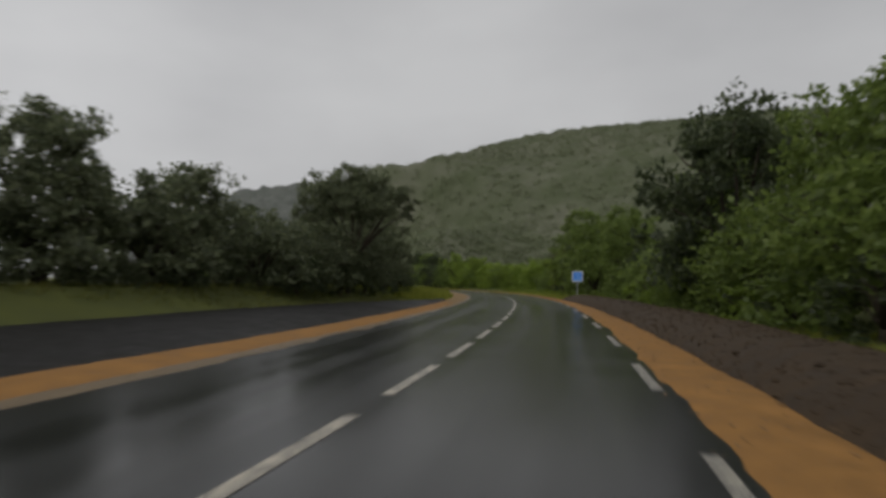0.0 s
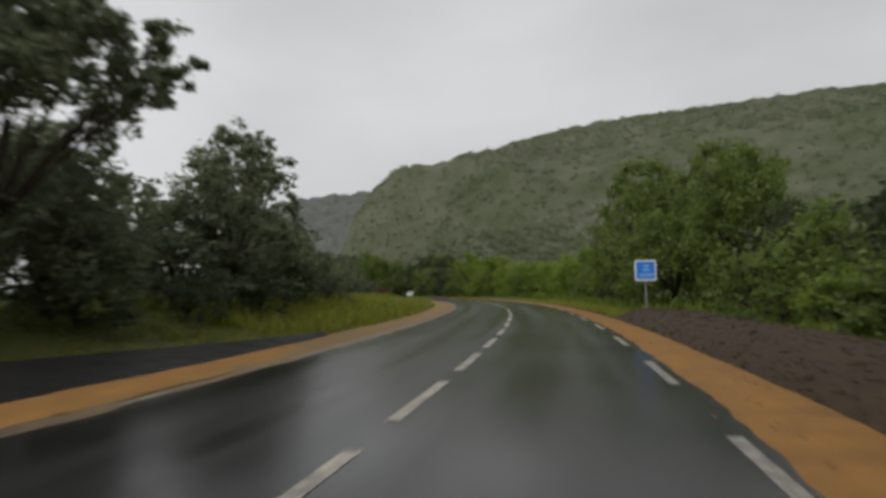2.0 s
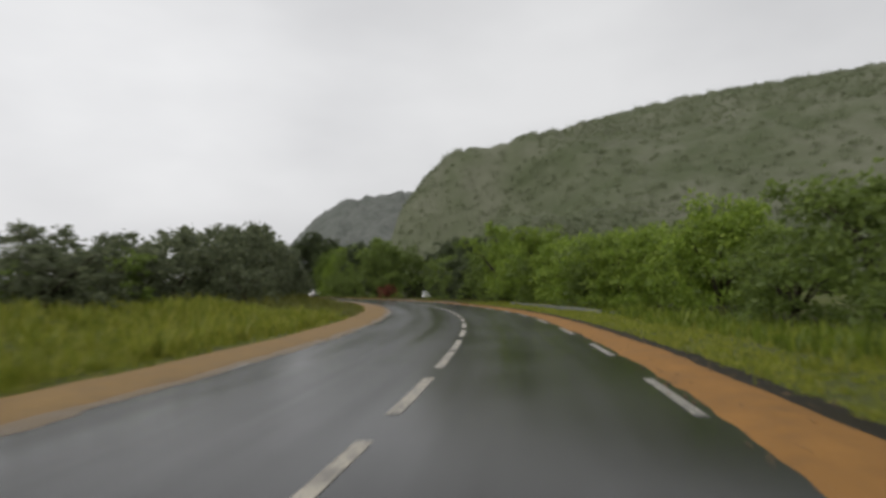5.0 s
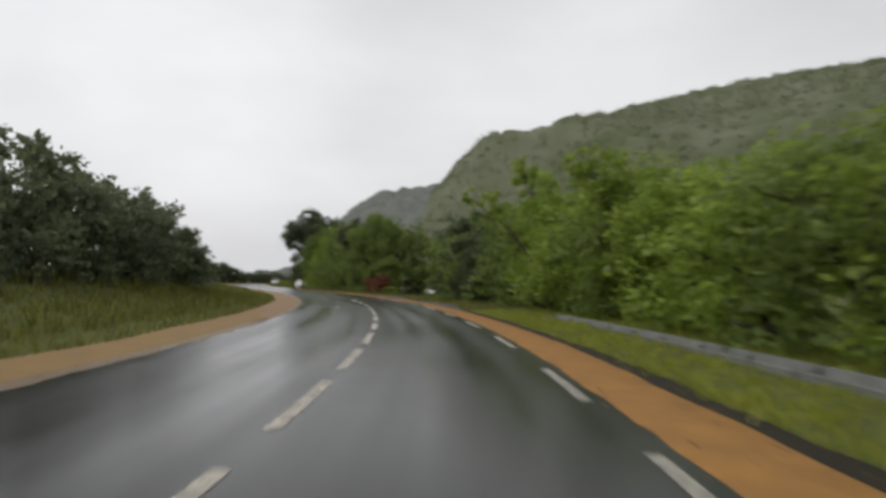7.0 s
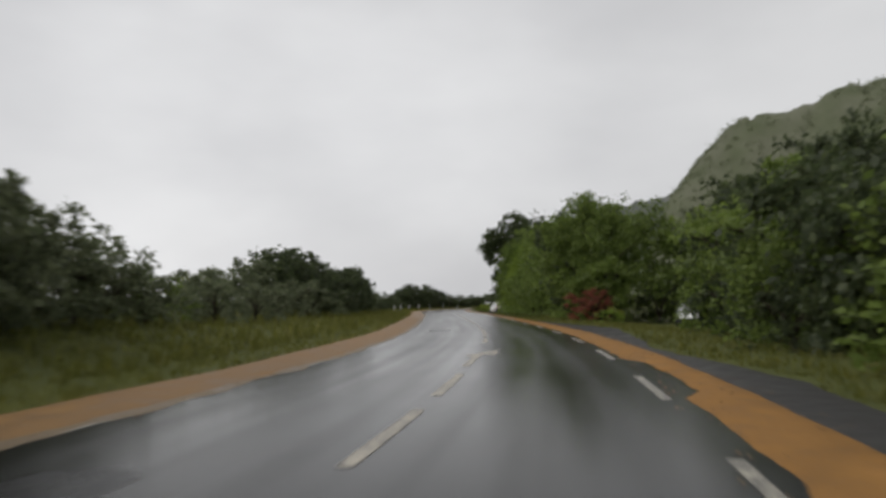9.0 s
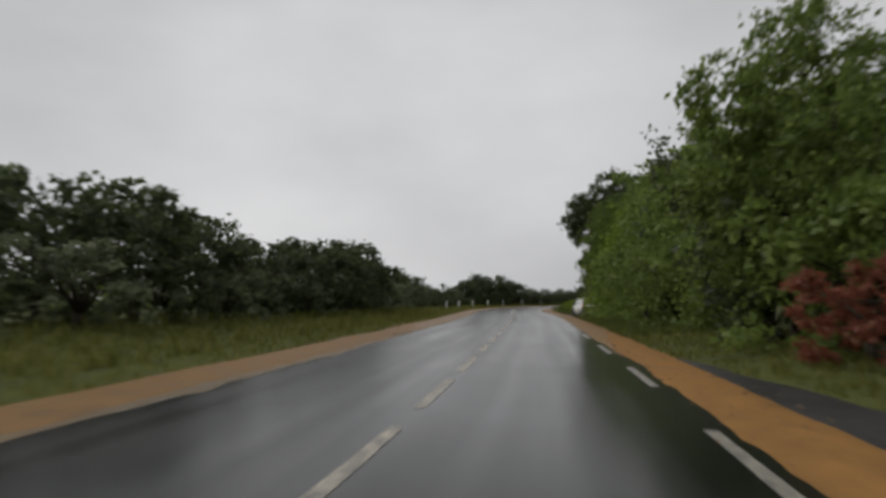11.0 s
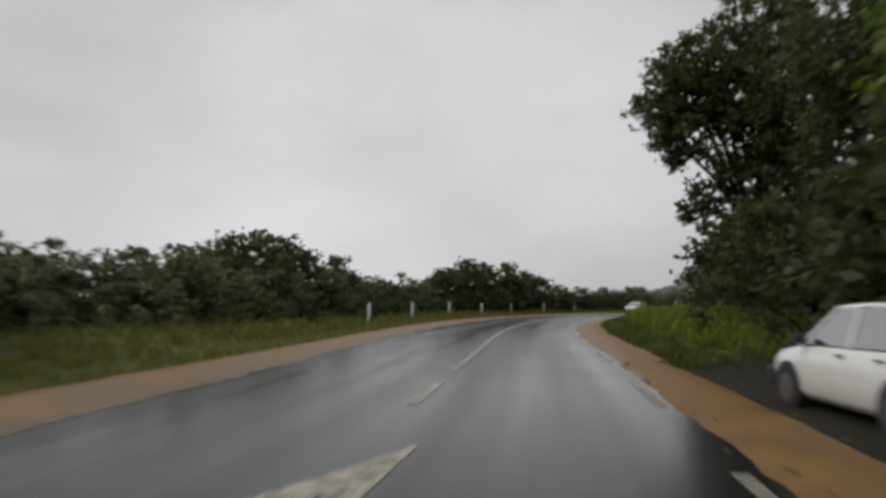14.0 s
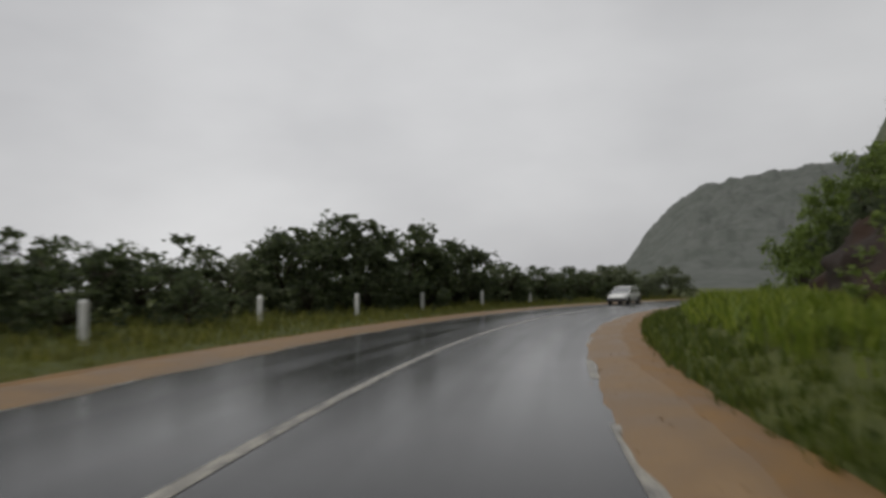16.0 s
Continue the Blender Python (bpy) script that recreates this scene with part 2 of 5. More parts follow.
TAIL = mat_plain("tail_lamp_red", (0.45, 0.012, 0.02), 0.2, 0, 0.1)
LAMP = mat_plain("headlamp_lens", (0.6, 0.6, 0.6), 0.12)
glass = Nodes("car_glass", 0.04)
glass.set(Base_Color=(0.03, 0.033, 0.033), Transmission_Weight=0.4, IOR=1.33)
GLASS = glass.m

# ---------------------------------------------------------------- the line of the road
KAPPA = [1.64, 1.80, 1.98, 2.10, 2.13, 2.10, 1.91, 1.91, 2.39, 2.93, 3.07, 2.91, 2.91, 3.56, 4.39, 4.71, 4.59, 4.59, 5.09, 5.89, 6.37, 6.01, 5.41, 5.21, 5.27, 5.38, 5.40, 5.43, 5.53, 5.03, 3.79, 2.35, 1.13, 0.31, -0.07, -0.02, 0.71, 1.74, 2.28, 1.80, 0.48, -1.55, -4.00, -6.16, -7.64, -8.48, -8.83, -8.97, -9.01, -9.03, -9.04, -9.06, -9.08, -9.11, -9.13, -9.15, -9.17, -9.19]
RS = np.arange(-60.0, 401.0, 1.0)
_k = np.interp(RS, np.arange(len(KAPPA)) * 6.0 - 6.0, np.array(KAPPA)) / 1000.0
RTH = np.cumsum(_k) - _k / 2
RTH -= np.interp(0, RS, RTH)
RX, RY = np.cumsum(-np.sin(RTH)), np.cumsum(np.cos(RTH))
RX -= np.interp(0, RS, RX)
RY -= np.interp(0, RS, RY)


def heading(s):
    return float(np.interp(s, RS, RTH))


def at(s, d, z=0.0):
    """The place s metres along the centre line, d metres to its right, z up."""
    a = heading(s)
    return Vector((float(np.interp(s, RS, RX)) + d * math.cos(a), float(np.interp(s, RS, RY)) + d * math.sin(a), z))


def along(s, d, z=0.0, turn=0.0, size=1.0):
    """A pose at (s, d) whose y axis runs along the road."""
    return Matrix.Translation(at(s, d, z)) @ Matrix.Rotation(heading(s) + radians(turn), 4, "Z") @ Matrix.Scale(size, 4)


def smooth(a, b, x):
    t = min(max((x - a) / (b - a), 0.0), 1.0)
    return t * t * (3 - 2 * t)


def wob(x, seed, size=1.0):
    return noise.noise(Vector((x / size, seed * 7.31, 0.5)))


def land(s, d):
    """Height of the verge."""
    n = noise.noise(Vector((s * 0.12, d * 0.2, 3.0))) * 0.10 + noise.noise(Vector((s * 0.6, d * 0.6, 9.0))) * 0.03
    if d < 0:
        e = -d - 5.1
        rise = float(np.interp(s, (50, 62, 76, 84, 112, 126, 150, 168, 188, 205, 232, 245), (0.9, 1.15, 1.1, 0.7, 0.75, 1.2, 1.2, 0.7, 0.6, 0.45, 0.4, 0.2)))
        return smooth(0, 3, e) * (0.05 + n) + smooth(1.2 + 4 * (1 - smooth(30, 56, s)), 8, e) * rise + smooth(9, 25, e) * 0.3
    e = d - 4.3
    bank = smooth(232, 250, s) * (smooth(0.2, 2.4, e) * 0.48 + smooth(3, 12, e) * 0.5)
    dip = 0.26 * smooth(158, 172, s) * (1 - smooth(190, 200, s)) * smooth(3, 6.5, e)
    return smooth(0, 2, e) * (0.06 + n) + smooth(4, 25, e) * 1.2 * (1 - smooth(158, 172, s) * (1 - smooth(190, 200, s))) + bank - dip


# ---------------------------------------------------------------- mesh helpers
def mesh(name, verts, faces, material=None, flat=True):
    me = bpy.data.meshes.new(name)
    me.from_pydata([tuple(v) for v in verts], [], [tuple(f) for f in faces])
    if material:
        me.materials.append(material)
    if not flat:
        me.shade_smooth()
    me.update()
    return me


def part(name, me, material, parent, label=""):
    """One mesh object under a thing or part; takes a bmesh or a mesh."""
    if isinstance(me, bmesh.types.BMesh):
        bm, me = me, bpy.data.meshes.new(name)
        bmesh.ops.recalc_face_normals(bm, faces=bm.faces)
        bm.to_mesh(me)
        bm.free()
    if material and not me.materials:
        me.materials.append(material)
    ob = new(name, me)
    ob.parent = parent
    return tagged(ob, label) if label else ob


def thing(name, m, label, category, group="", kind=""):
    ob = new(name)
    ob.matrix_world = m
    return tagged(ob, label, category, group, kind)


def box(bm, x0, x1, y0, y1, z0, z1, bevel=0.0):
    r = bmesh.ops.create_cube(bm, size=1.0)
    vs = r["verts"]
    for v in vs:
        v.co = Vector((x0 + (v.co.x + 0.5) * (x1 - x0), y0 + (v.co.y + 0.5) * (y1 - y0), z0 + (v.co.z + 0.5) * (z1 - z0)))
    if bevel:
        es = list({e for v in vs for e in v.link_edges})
        bmesh.ops.bevel(bm, geom=es, offset=bevel, segments=2, affect="EDGES", profile=0.6)


def tube(bm, path, radii, sides=7):
    """A tapered tube along a path."""
    rings = []
    for i, (p, r) in enumerate(zip(path, radii)):
        p = Vector(p)
        t = (Vector(path[min(i + 1, len(path) - 1)]) - Vector(path[max(i - 1, 0)])).normalized()
        u = t.cross(Vector((0.31, 0.95, 0.05))).normalized()
        w = t.cross(u)
        rings.append([bm.verts.new(p + r * (math.cos(k * math.tau / sides) * u + math.sin(k * math.tau / sides) * w)) for k in range(sides)])
    for a, b in zip(rings, rings[1:]):
        for k in range(sides):
            bm.faces.new((a[k], a[(k + 1) % sides], b[(k + 1) % sides], b[k]))
    bm.faces.new(rings[-1])
    bm.faces.new(rings[0][::-1])


def lathe(bm, profile, sides=24, axis="x"):
    """Turns (radius, offset) pairs round an axis."""
    rings = []
    for r, o in profile:
        ring = []
        for k in range(sides):
            a = k * math.tau / sides
            c, s_ = r * math.cos(a), r * math.sin(a)
            ring.append(bm.verts.new((o, c, s_) if axis == "x" else (c, s_, o)))
        rings.append(ring)
    for a, b in zip(rings, rings[1:]):
        for k in range(sides):
            bm.faces.new((a[k], a[(k + 1) % sides], b[(k + 1) % sides], b[k]))
    bm.faces.new(rings[0][::-1])
    bm.faces.new(rings[-1])


def strip(name, s0, s1, step, ds, height, material):
    """A ribbon along the road; ds are offsets (numbers or functions of s); height(s, d, i)."""
    ss = np.arange(s0, s1 + 0.001, step)
    verts, faces, n = [], [], len(ds)
    for s in ss:
        for i, d in enumerate(ds):
            dd = d(s) if callable(d) else d
            verts.append(at(s, dd, height(s, dd, i)))
    for r in range(len(ss) - 1):
        for i in range(n - 1):
            a = r * n + i
            faces.append((a, a + 1, a + n + 1, a + n))
    return mesh(name, verts, faces, material, flat=False)


# ---------------------------------------------------------------- ground, road, shoulders
def polar_ground():
    verts, faces = [(-60.0, 120.0, -0.3)], []
    radii = [8, 20, 40, 70, 110, 170, 260, 400, 650, 1000, 1600, 2600, 4200]
    sides = 64
    for r in radii:
        for k in range(sides):
            a = k * math.tau / sides
            x, y = -60 + r * math.cos(a), 120 + r * math.sin(a)
            verts.append((x, y, -0.3 + (noise.noise(Vector((x * 0.01, y * 0.01, 0))) * 0.2 if r > 150 else 0)))
    for k in range(sides):
        faces.append((0, 1 + k, 1 + (k + 1) % sides))
    for i in range(len(radii) - 1):
        for k in range(sides):
            a, b = 1 + i * sides + k, 1 + i * sides + (k + 1) % sides
            faces.append((a, b, b + sides, a + sides))
    return mesh("ground", verts, faces, GROUND, flat=False)


tagged(new("ground", polar_ground()), "scrub-covered earth reaching the horizon", "ground", kind="structure")


def crown(s, d, i):
    return 0.03 - 0.006 * abs(d)


road = tagged(new("road", strip("road", -50, 395, 1.5, [-4.0, -2.4, -1.2, 0, 1.0, 2.1, 3.4, 3.95], crown, ASPHALT)),
              "wet dark grey asphalt road with worn markings", "road", kind="structure")
lane_uv = road.data.uv_layers.new(name="lane").data  # tens of metres along, metres across
for loop in road.data.loops:
    lane_uv[loop.index].uv = ((-50 + 1.5 * (loop.vertex_index // 8)) / 10, (-4.0, -2.4, -1.2, 0, 1.0, 2.1, 3.4, 3.95)[loop.vertex_index % 8])

# soft ochre shoulders, their edges ragged
right_in = lambda s: 3.24 + 0.10 * wob(s, 1, 2.5) + 0.06 * wob(s, 2, 0.5) + 0.42 * smooth(149.6, 150.4, s) * (1 - smooth(155.2, 156.3, s)) - 0.35 * smooth(236, 250, s) * (0.6 + 0.5 * wob(s, 5, 3))
right_out = lambda s: 4.36 + 0.10 * wob(s, 3, 3.0) + 0.05 * wob(s, 4, 0.6)
left_in = lambda s: -3.58 - 0.12 * wob(s, 6, 2.5) - 0.07 * wob(s, 7, 0.6)
left_out = lambda s: -5.15 - 0.16 * wob(s, 8, 4.0) - 0.06 * wob(s, 9, 0.7)


def mid(f, g, t):
    return lambda s: f(s) * (1 - t) + g(s) * t


def dome(s, d, i):
    return (0.004, 0.028, 0.045, 0.035, 0.0)[i] + (0.012 if 0 < i < 4 else 0.006) * wob(s * 1.3 + d, 11 + i, 0.8)


def grown(a, b, s0):
    """Outer edge of a shoulder that spreads raggedly over the one before it."""
    return lambda s: a(s) + (b(s) - a(s)) * min(1.0, max(0.02, smooth(s0, s0 + 16, s) * 1.25 + 0.3 * wob(s, 14, 1.1) + 0.15 * wob(s, 15, 0.4)) if s < s0 + 16 else 1.0)


# each stretch starts s0, ends s1 and lies a little over the stretch before it
for nm, a, b, s0, s1, m_, lift, lab in (("shoulder_right", right_in, right_out, -50, 204, OCHRE, 0.0, "ochre laterite shoulder along the asphalt edge"),
                                        ("shoulder_right_soaked", right_in, right_out, 188, 246, OCHRE_WET, 0.004, "soaked brown-ochre shoulder below the overhanging trees"),
                                        ("shoulder_left", left_in, left_out, -50, 54, OCHRE, 0.0, "ochre laterite shoulder along the asphalt edge"),
                                        ("shoulder_left_pale", left_in, left_out, 38, 146, TAN, 0.004, "pale tan gravel shoulder below the grass"),
                                        ("shoulder_left_soaked", left_in, left_out, 130, 213, OCHRE_WET, 0.008, "soaked brown-ochre shoulder along the wet asphalt"),
                                        ("shoulder_right_washed", right_in, right_out, 230, 395, MUD, 0.006, "washed-out pale mud shoulder after the bend"),
                                        ("shoulder_left_washed", left_in, left_out, 197, 395, MUD, 0.012, "washed-out pale mud shoulder after the bend")):
    b_ = grown(a, b, s0) if s0 > 0 else b
    tagged(new(nm, strip(nm, s0, s1, 0.4, [a, mid(a, b_, 0.2), mid(a, b_, 0.5), mid(a, b_, 0.8), b_], lambda s, d, i: dome(s, d, i) + lift, m_)), lab, "shoulder", kind="structure")

for nm, f in (("silt_left", lambda s: -3.4 - 0.16 * wob(s, 61, 1.4) - 0.08 * wob(s, 62, 0.35)),):
    tagged(new(nm, strip(nm, -50, 395, 0.35, [f, lambda s: -3.72, lambda s: -4.0], lambda s, d, i: crown(s, d, i) + (0.0035, 0.012, 0.0)[i], FRINGE)), "thin film of washed silt on the asphalt edge", "silt", kind="structure")


for nm, a, b, s0 in (("ochre_rim_right", lambda s: 3.72 + 0.36 * (1 - smooth(234, 246, s)) + 0.14 * wob(s, 81, 3.0) + 0.07 * wob(s, 82, 0.6) + 0.04 * wob(s, 86, 0.25), lambda s: right_out(s) + 0.06, 234), ("ochre_rim_left", lambda s: left_out(s) + (-4.6 - left_out(s)) * smooth(202, 218, s) - (0.25 * wob(s, 83, 2.5) + 0.1 * wob(s, 84, 0.5)) * smooth(202, 210, s), lambda s: left_out(s) - 0.05, 202)):
    tagged(new(nm, strip(nm, s0, 395, 0.4, [a, mid(a, b, 0.4), b], lambda s, d, i: (0.03, 0.066, 0.016)[i] + 0.006 * wob(s, 85, 0.6), OCHRE_WET)), "strip of orange earth along the grass edge", "soil", kind="structure")


def stones():
    rng = random.Random(5)
    verts, faces = [], []
    shape = [(1, 0, 0), (-0.9, 0.2, 0), (0.1, 1, 0.1), (0, -1, 0), (0.1, 0.1, 0.75), (0, 0, -0.6)]
    tri = [(0, 2, 4), (2, 1, 4), (1, 3, 4), (3, 0, 4), (2, 0, 5), (1, 2, 5), (3, 1, 5), (0, 3, 5)]
    for _ in range(4500):
        s = rng.uniform(-2, 300)
        d = rng.choice((rng.gauss(3.28, 0.12), rng.gauss(4.35, 0.14), rng.gauss(-3.62, 0.15), rng.gauss(-5.1, 0.2), rng.uniform(3.3, 4.3), rng.uniform(4.4, 5.2)))
        r = rng.uniform(0.008, 0.03)
        c, a = at(s, d, 0.02), rng.uniform(0, 6.3)
        if 3.4 < d < 4.2:
            c.z = 0.045
        k = len(verts)
        for x, y, z in shape:
            verts.append((c.x + r * (x * math.cos(a) - y * math.sin(a)), c.y + r * (x * math.sin(a) + y * math.cos(a)), c.z + r * z))
        faces += [tuple(k + i for i in f) for f in tri]
    tagged(new("loose_stones", mesh("loose_stones", verts, faces, STONE)), "loose pebbles along the shoulder edges", "gravel", kind="stuff")


stones()

# verges: from the shoulder outwards
layby_out = lambda s: float(np.interp(s, (10, 20, 29, 38, 43, 47, 51), (-13.0, -11.8, -10.2, -9.3, -7.8, -6.0, -5.1))) - 0.25 * wob(s, 12, 3)
VR = [4.28, 4.7, 5.3, 6.1, 7.2, 8.6, 10.5, 13, 17, 23, 32, 45]
VL = [-4.95, -5.5, -6.3, -7.4, -8.8, -10.6, -13, -17, -23, -32, -45]


def drop_edge(s, d, i):
    return land(s, d) - (0.05 if i == 0 else 0.0) if abs(d) < 40 else -0.28


tagged(new("verge_right", strip("verge_right", -50, 395, 1.0, VR, drop_edge, TURF)), "grassy roadside verge rising to the bushes", "verge", kind="structure")
tagged(new("verge_left", strip("verge_left", -50, 395, 1.0, VL, drop_edge, TURF)), "grassy roadside verge in front of the trees", "verge", kind="structure")

tagged(new("layby", strip("layby", -50, 51, 1.0, [-4.9, mid(lambda s: -4.9, layby_out, 0.5), layby_out], lambda s, d, i: 0.16 + 0.01 * wob(s, 13, 2) - (0.14 if i == 0 else 0.0), LAYBY)),
       "dark asphalt lay-by beyond the shoulder", "lay-by", kind="structure")
apron_w = lambda s: float(np.interp(s, (142, 145, 148, 151, 154, 158, 160, 164, 168, 173, 177, 182, 187), (0.0, 0.35, 0.8, 0.95, 0.7, 0.32, 0.3, 0.8, 1.1, 1.55, 1.3, 0.6, 0.0)))
tagged(new("apron", strip("apron", 142, 187, 0.5, [4.3, lambda s: 4.32 + 0.5 * apron_w(s), lambda s: 4.34 + apron_w(s) + 0.15 * wob(s, 75, 1.5)], lambda s, d, i: land(s, d) + (0.0, 0.035, 0.03)[i], TRACK)),
       "grey gravelled asphalt strip beside the shoulder", "track", kind="structure")
tagged(new("soil_edge", strip("soil_edge", 61.5, 144, 0.6, [4.3, lambda s: 4.5 + 0.1 * wob(s, 76, 1.2), lambda s: 4.68 + 0.16 * wob(s, 77, 0.9)], lambda s, d, i: land(s, d) + (0.0, 0.03, 0.012)[i], SOIL_AND_SHADE)),
       "narrow strip of dark wet soil along the shoulder", "soil", kind="structure")
# soil strip below the trees, canopy shade painted in by its dark colour
tagged(new("leaf_litter", strip("leaf_litter", 199, 236, 1.0, [4.32, lambda s: 4.9 + 0.3 * wob(s, 71, 2), 6.5, lambda s: 9.5 + 0.5 * wob(s, 72, 2)], lambda s, d, i: land(s, d) + (-0.02, 0.012, 0.014, -0.02)[i], SOIL_AND_SHADE)),
       "dark wet soil with tree shade put into its colour", "leaf litter", kind="structure")

# long bank of heaped brown earth beside the shoulder, ending steeply at the sign
HEAP_D, HEAP_Z = (4.35, 4.5, 4.85, 5.2, 5.6, 6.0, 6.4, 6.8, 7.2, 7.6), (-0.1, 0.1, 0.3, 0.45, 0.5, 0.5, 0.46, 0.36, 0.2, -0.1)


def heap(s, d):
    """Height of the earth bank."""
    tail = 1 - smooth(61.6 + 0.4 * wob(d, 53, 0.8), 63.2, s)
    return float(np.interp(d, HEAP_D, HEAP_Z)) * tail * (0.95 + 0.16 * wob(s, 54, 4.0)) - 0.1 * (1 - tail)


tagged(new("platform", strip("platform", -50, 63.6, 0.3, [lambda s, d=d, i_=i_: d + (0.07 * wob(s, 51, 1.3) + 0.05 * wob(s, 52, 0.4)) * (1 - i_ / 9) for i_, d in enumerate(HEAP_D)],
                             lambda s, d, i: heap(s, d) + (0.03 * wob(s + d * 3, 20, 0.9) + 0.02 * wob(s * 1.7 - d * 5, 22, 0.45) if 0 < i < 9 else 0.0), HEAP_EARTH)),
       "long bank of heaped dark brown earth and gravel", "earth bank", kind="structure")


def platform_gravel():
    rng = random.Random(15)
    verts, faces = [], []
    shape = [(1, 0, 0), (-0.9, 0.2, 0), (0.1, 1, 0.1), (0, -1, 0), (0.1, 0.1, 0.75), (0, 0, -0.6)]
    tri = [(0, 2, 4), (2, 1, 4), (1, 3, 4), (3, 0, 4), (2, 0, 5), (1, 2, 5), (3, 1, 5), (0, 3, 5)]
    for _ in range(3000):
        s, d = rng.uniform(2, 62), 4.4 + 2.7 * rng.random() ** 1.4
        r = rng.uniform(0.012, 0.04) if rng.random() < 0.96 else rng.uniform(0.04, 0.08)
        c, a = at(s, d, heap(s, d) + 0.01), rng.uniform(0, 6.3)
        k = len(verts)
        for x, y, z in shape:
            verts.append((c.x + r * (x * math.cos(a) - y * math.sin(a)), c.y + r * (x * math.sin(a) + y * math.cos(a)), c.z + r * z))
        faces += [tuple(k + q for q in f) for f in tri]
    tagged(new("platform_gravel", mesh("platform_gravel", verts, faces, HEAP_STONE)), "dark stones and clods strewn over the earth bank", "gravel", kind="stuff")


platform_gravel()

# ---------------------------------------------------------------- markings
def dash(s0, s1, d, width, parent, name="dash", paint=LINE):
    ss = np.linspace(s0, s1, max(2, int((s1 - s0) / 0.75) + 2))
    verts, faces = [], []
    for s in ss:
        for e in (-0.5, 0.5):
            verts.append(at(s, d + e * width + 0.006 * wob(s * 5, e, 1), crown(s, d, 0) + 0.005))
    for i in range(len(ss) - 1):
        faces.append((2 * i, 2 * i + 1, 2 * i + 3, 2 * i + 2))
    return part(name, mesh(name, verts, faces, paint), None, parent)


def markings():
    gaps = [(218.0, 230.9), (152.0, 159.9)]
    starts = [3.32 + 4.333 * i for i in range(-12, 21)]
    starts += [-2.073 + 4.333 * i for i in range(22, 40)]
    starts += [-2.587 + 4.333 * i for i in range(40, 51)]
    for s in starts:
        if any(a - 2.2 < s < b for a, b in gaps):
            continue
        dash(s, s + 3.0, 0.0, 0.15, road, "centre_dash")
    dash(226.8, 229.4, 0.0, 0.15, road, "centre_dash")
    dash(231.0, 395, 0.0, 0.15, road, "centre_line", LINE_OLD)
    for i in range(-8, 15):
        dash(21.8 + 6.4 * i, 24.8 + 6.4 * i, 3.1, 0.14, road, "edge_dash", LINE_OLD)
    for i in range(-1, 40):
        dash(123.4 + 6.5 * i, 126.4 + 6.5 * i, 3.07, 0.14, road, "edge_dash", LINE_OLD)
    for i in range(-8, 60):
        dash(17.5 + 6.45 * i, 20.5 + 6.45 * i, -3.5, 0.13, road, "edge_dash", LINE_OLD)
    # merging arrows on the centre line
    for s0 in (154.1, 219.4):
        pts = [(0, -0.13), (2.6, -0.1), (3.0, -0.32), (5.1, 0.5), (3.1, 0.42), (3.3, 0.14), (2.5, 0.06), (0, 0.02)]
        vs = [at(s0 + a, b, crown(s0, b, 0) + 0.005) for a, b in pts]
        part("merge_arrow", mesh("merge_arrow", vs, [(0, 1, 6, 7), (1, 2, 5, 6), (2, 3, 4, 5)], LINE), None, road)


markings()

for s, d, l, w in ((144.2, -1.9, 1.7, 1.1), (173.4, -2.0, 1.8, 1.1), (246.0, -2.6, 4.0, 0.8)):
    vs = [at(s + l / 2 * math.cos(a) * (1 + 0.25 * wob(a * 2, s, 1)), d + w / 2 * math.sin(a) * (1 + 0.3 * wob(a * 2, d, 1)), crown(s, d, 0) + 0.003) for a in np.linspace(0, math.tau, 22)[:-1]]
    part("repair_patch", mesh("repair_patch", vs, [tuple(range(21))], REPAIR), None, road, "black asphalt repair patch")

# concrete drain along the bushes
def drain():
    root = thing("concrete_drain", along(126, 6.8), "weathered concrete roadside drain channel", "drain")
    inv = root.matrix_world.inverted()
    prof = [(6.68, -0.1), (6.68, 0.06), (6.76, 0.07), (6.82, -0.1), (7.04, -0.11), (7.1, 0.13), (7.19, 0.14), (7.19, -0.1)]
    for k in range(12):
        s0, s1 = 111 + k * 2.1, 111 + k * 2.1 + 2.06
        verts, faces = [], []
        for s in (s0, (s0 + s1) / 2, s1):
            for d, z in prof:
                verts.append(inv @ at(s, d + 0.015 * wob(k, 31, 1), z + 0.05 + 0.02 * wob(k * 1.7, 30, 1)))
        n = len(prof)
        for r in range(2):
            for i in range(n - 1):
                a = r * n + i
                faces.append((a, a + 1, a + n + 1, a + n))
        faces += [tuple(range(n)), tuple(range(2 * n, 3 * n))]
        part("drain_segment", mesh("drain_segment", verts, faces, CONCRETE), None, root)


drain()

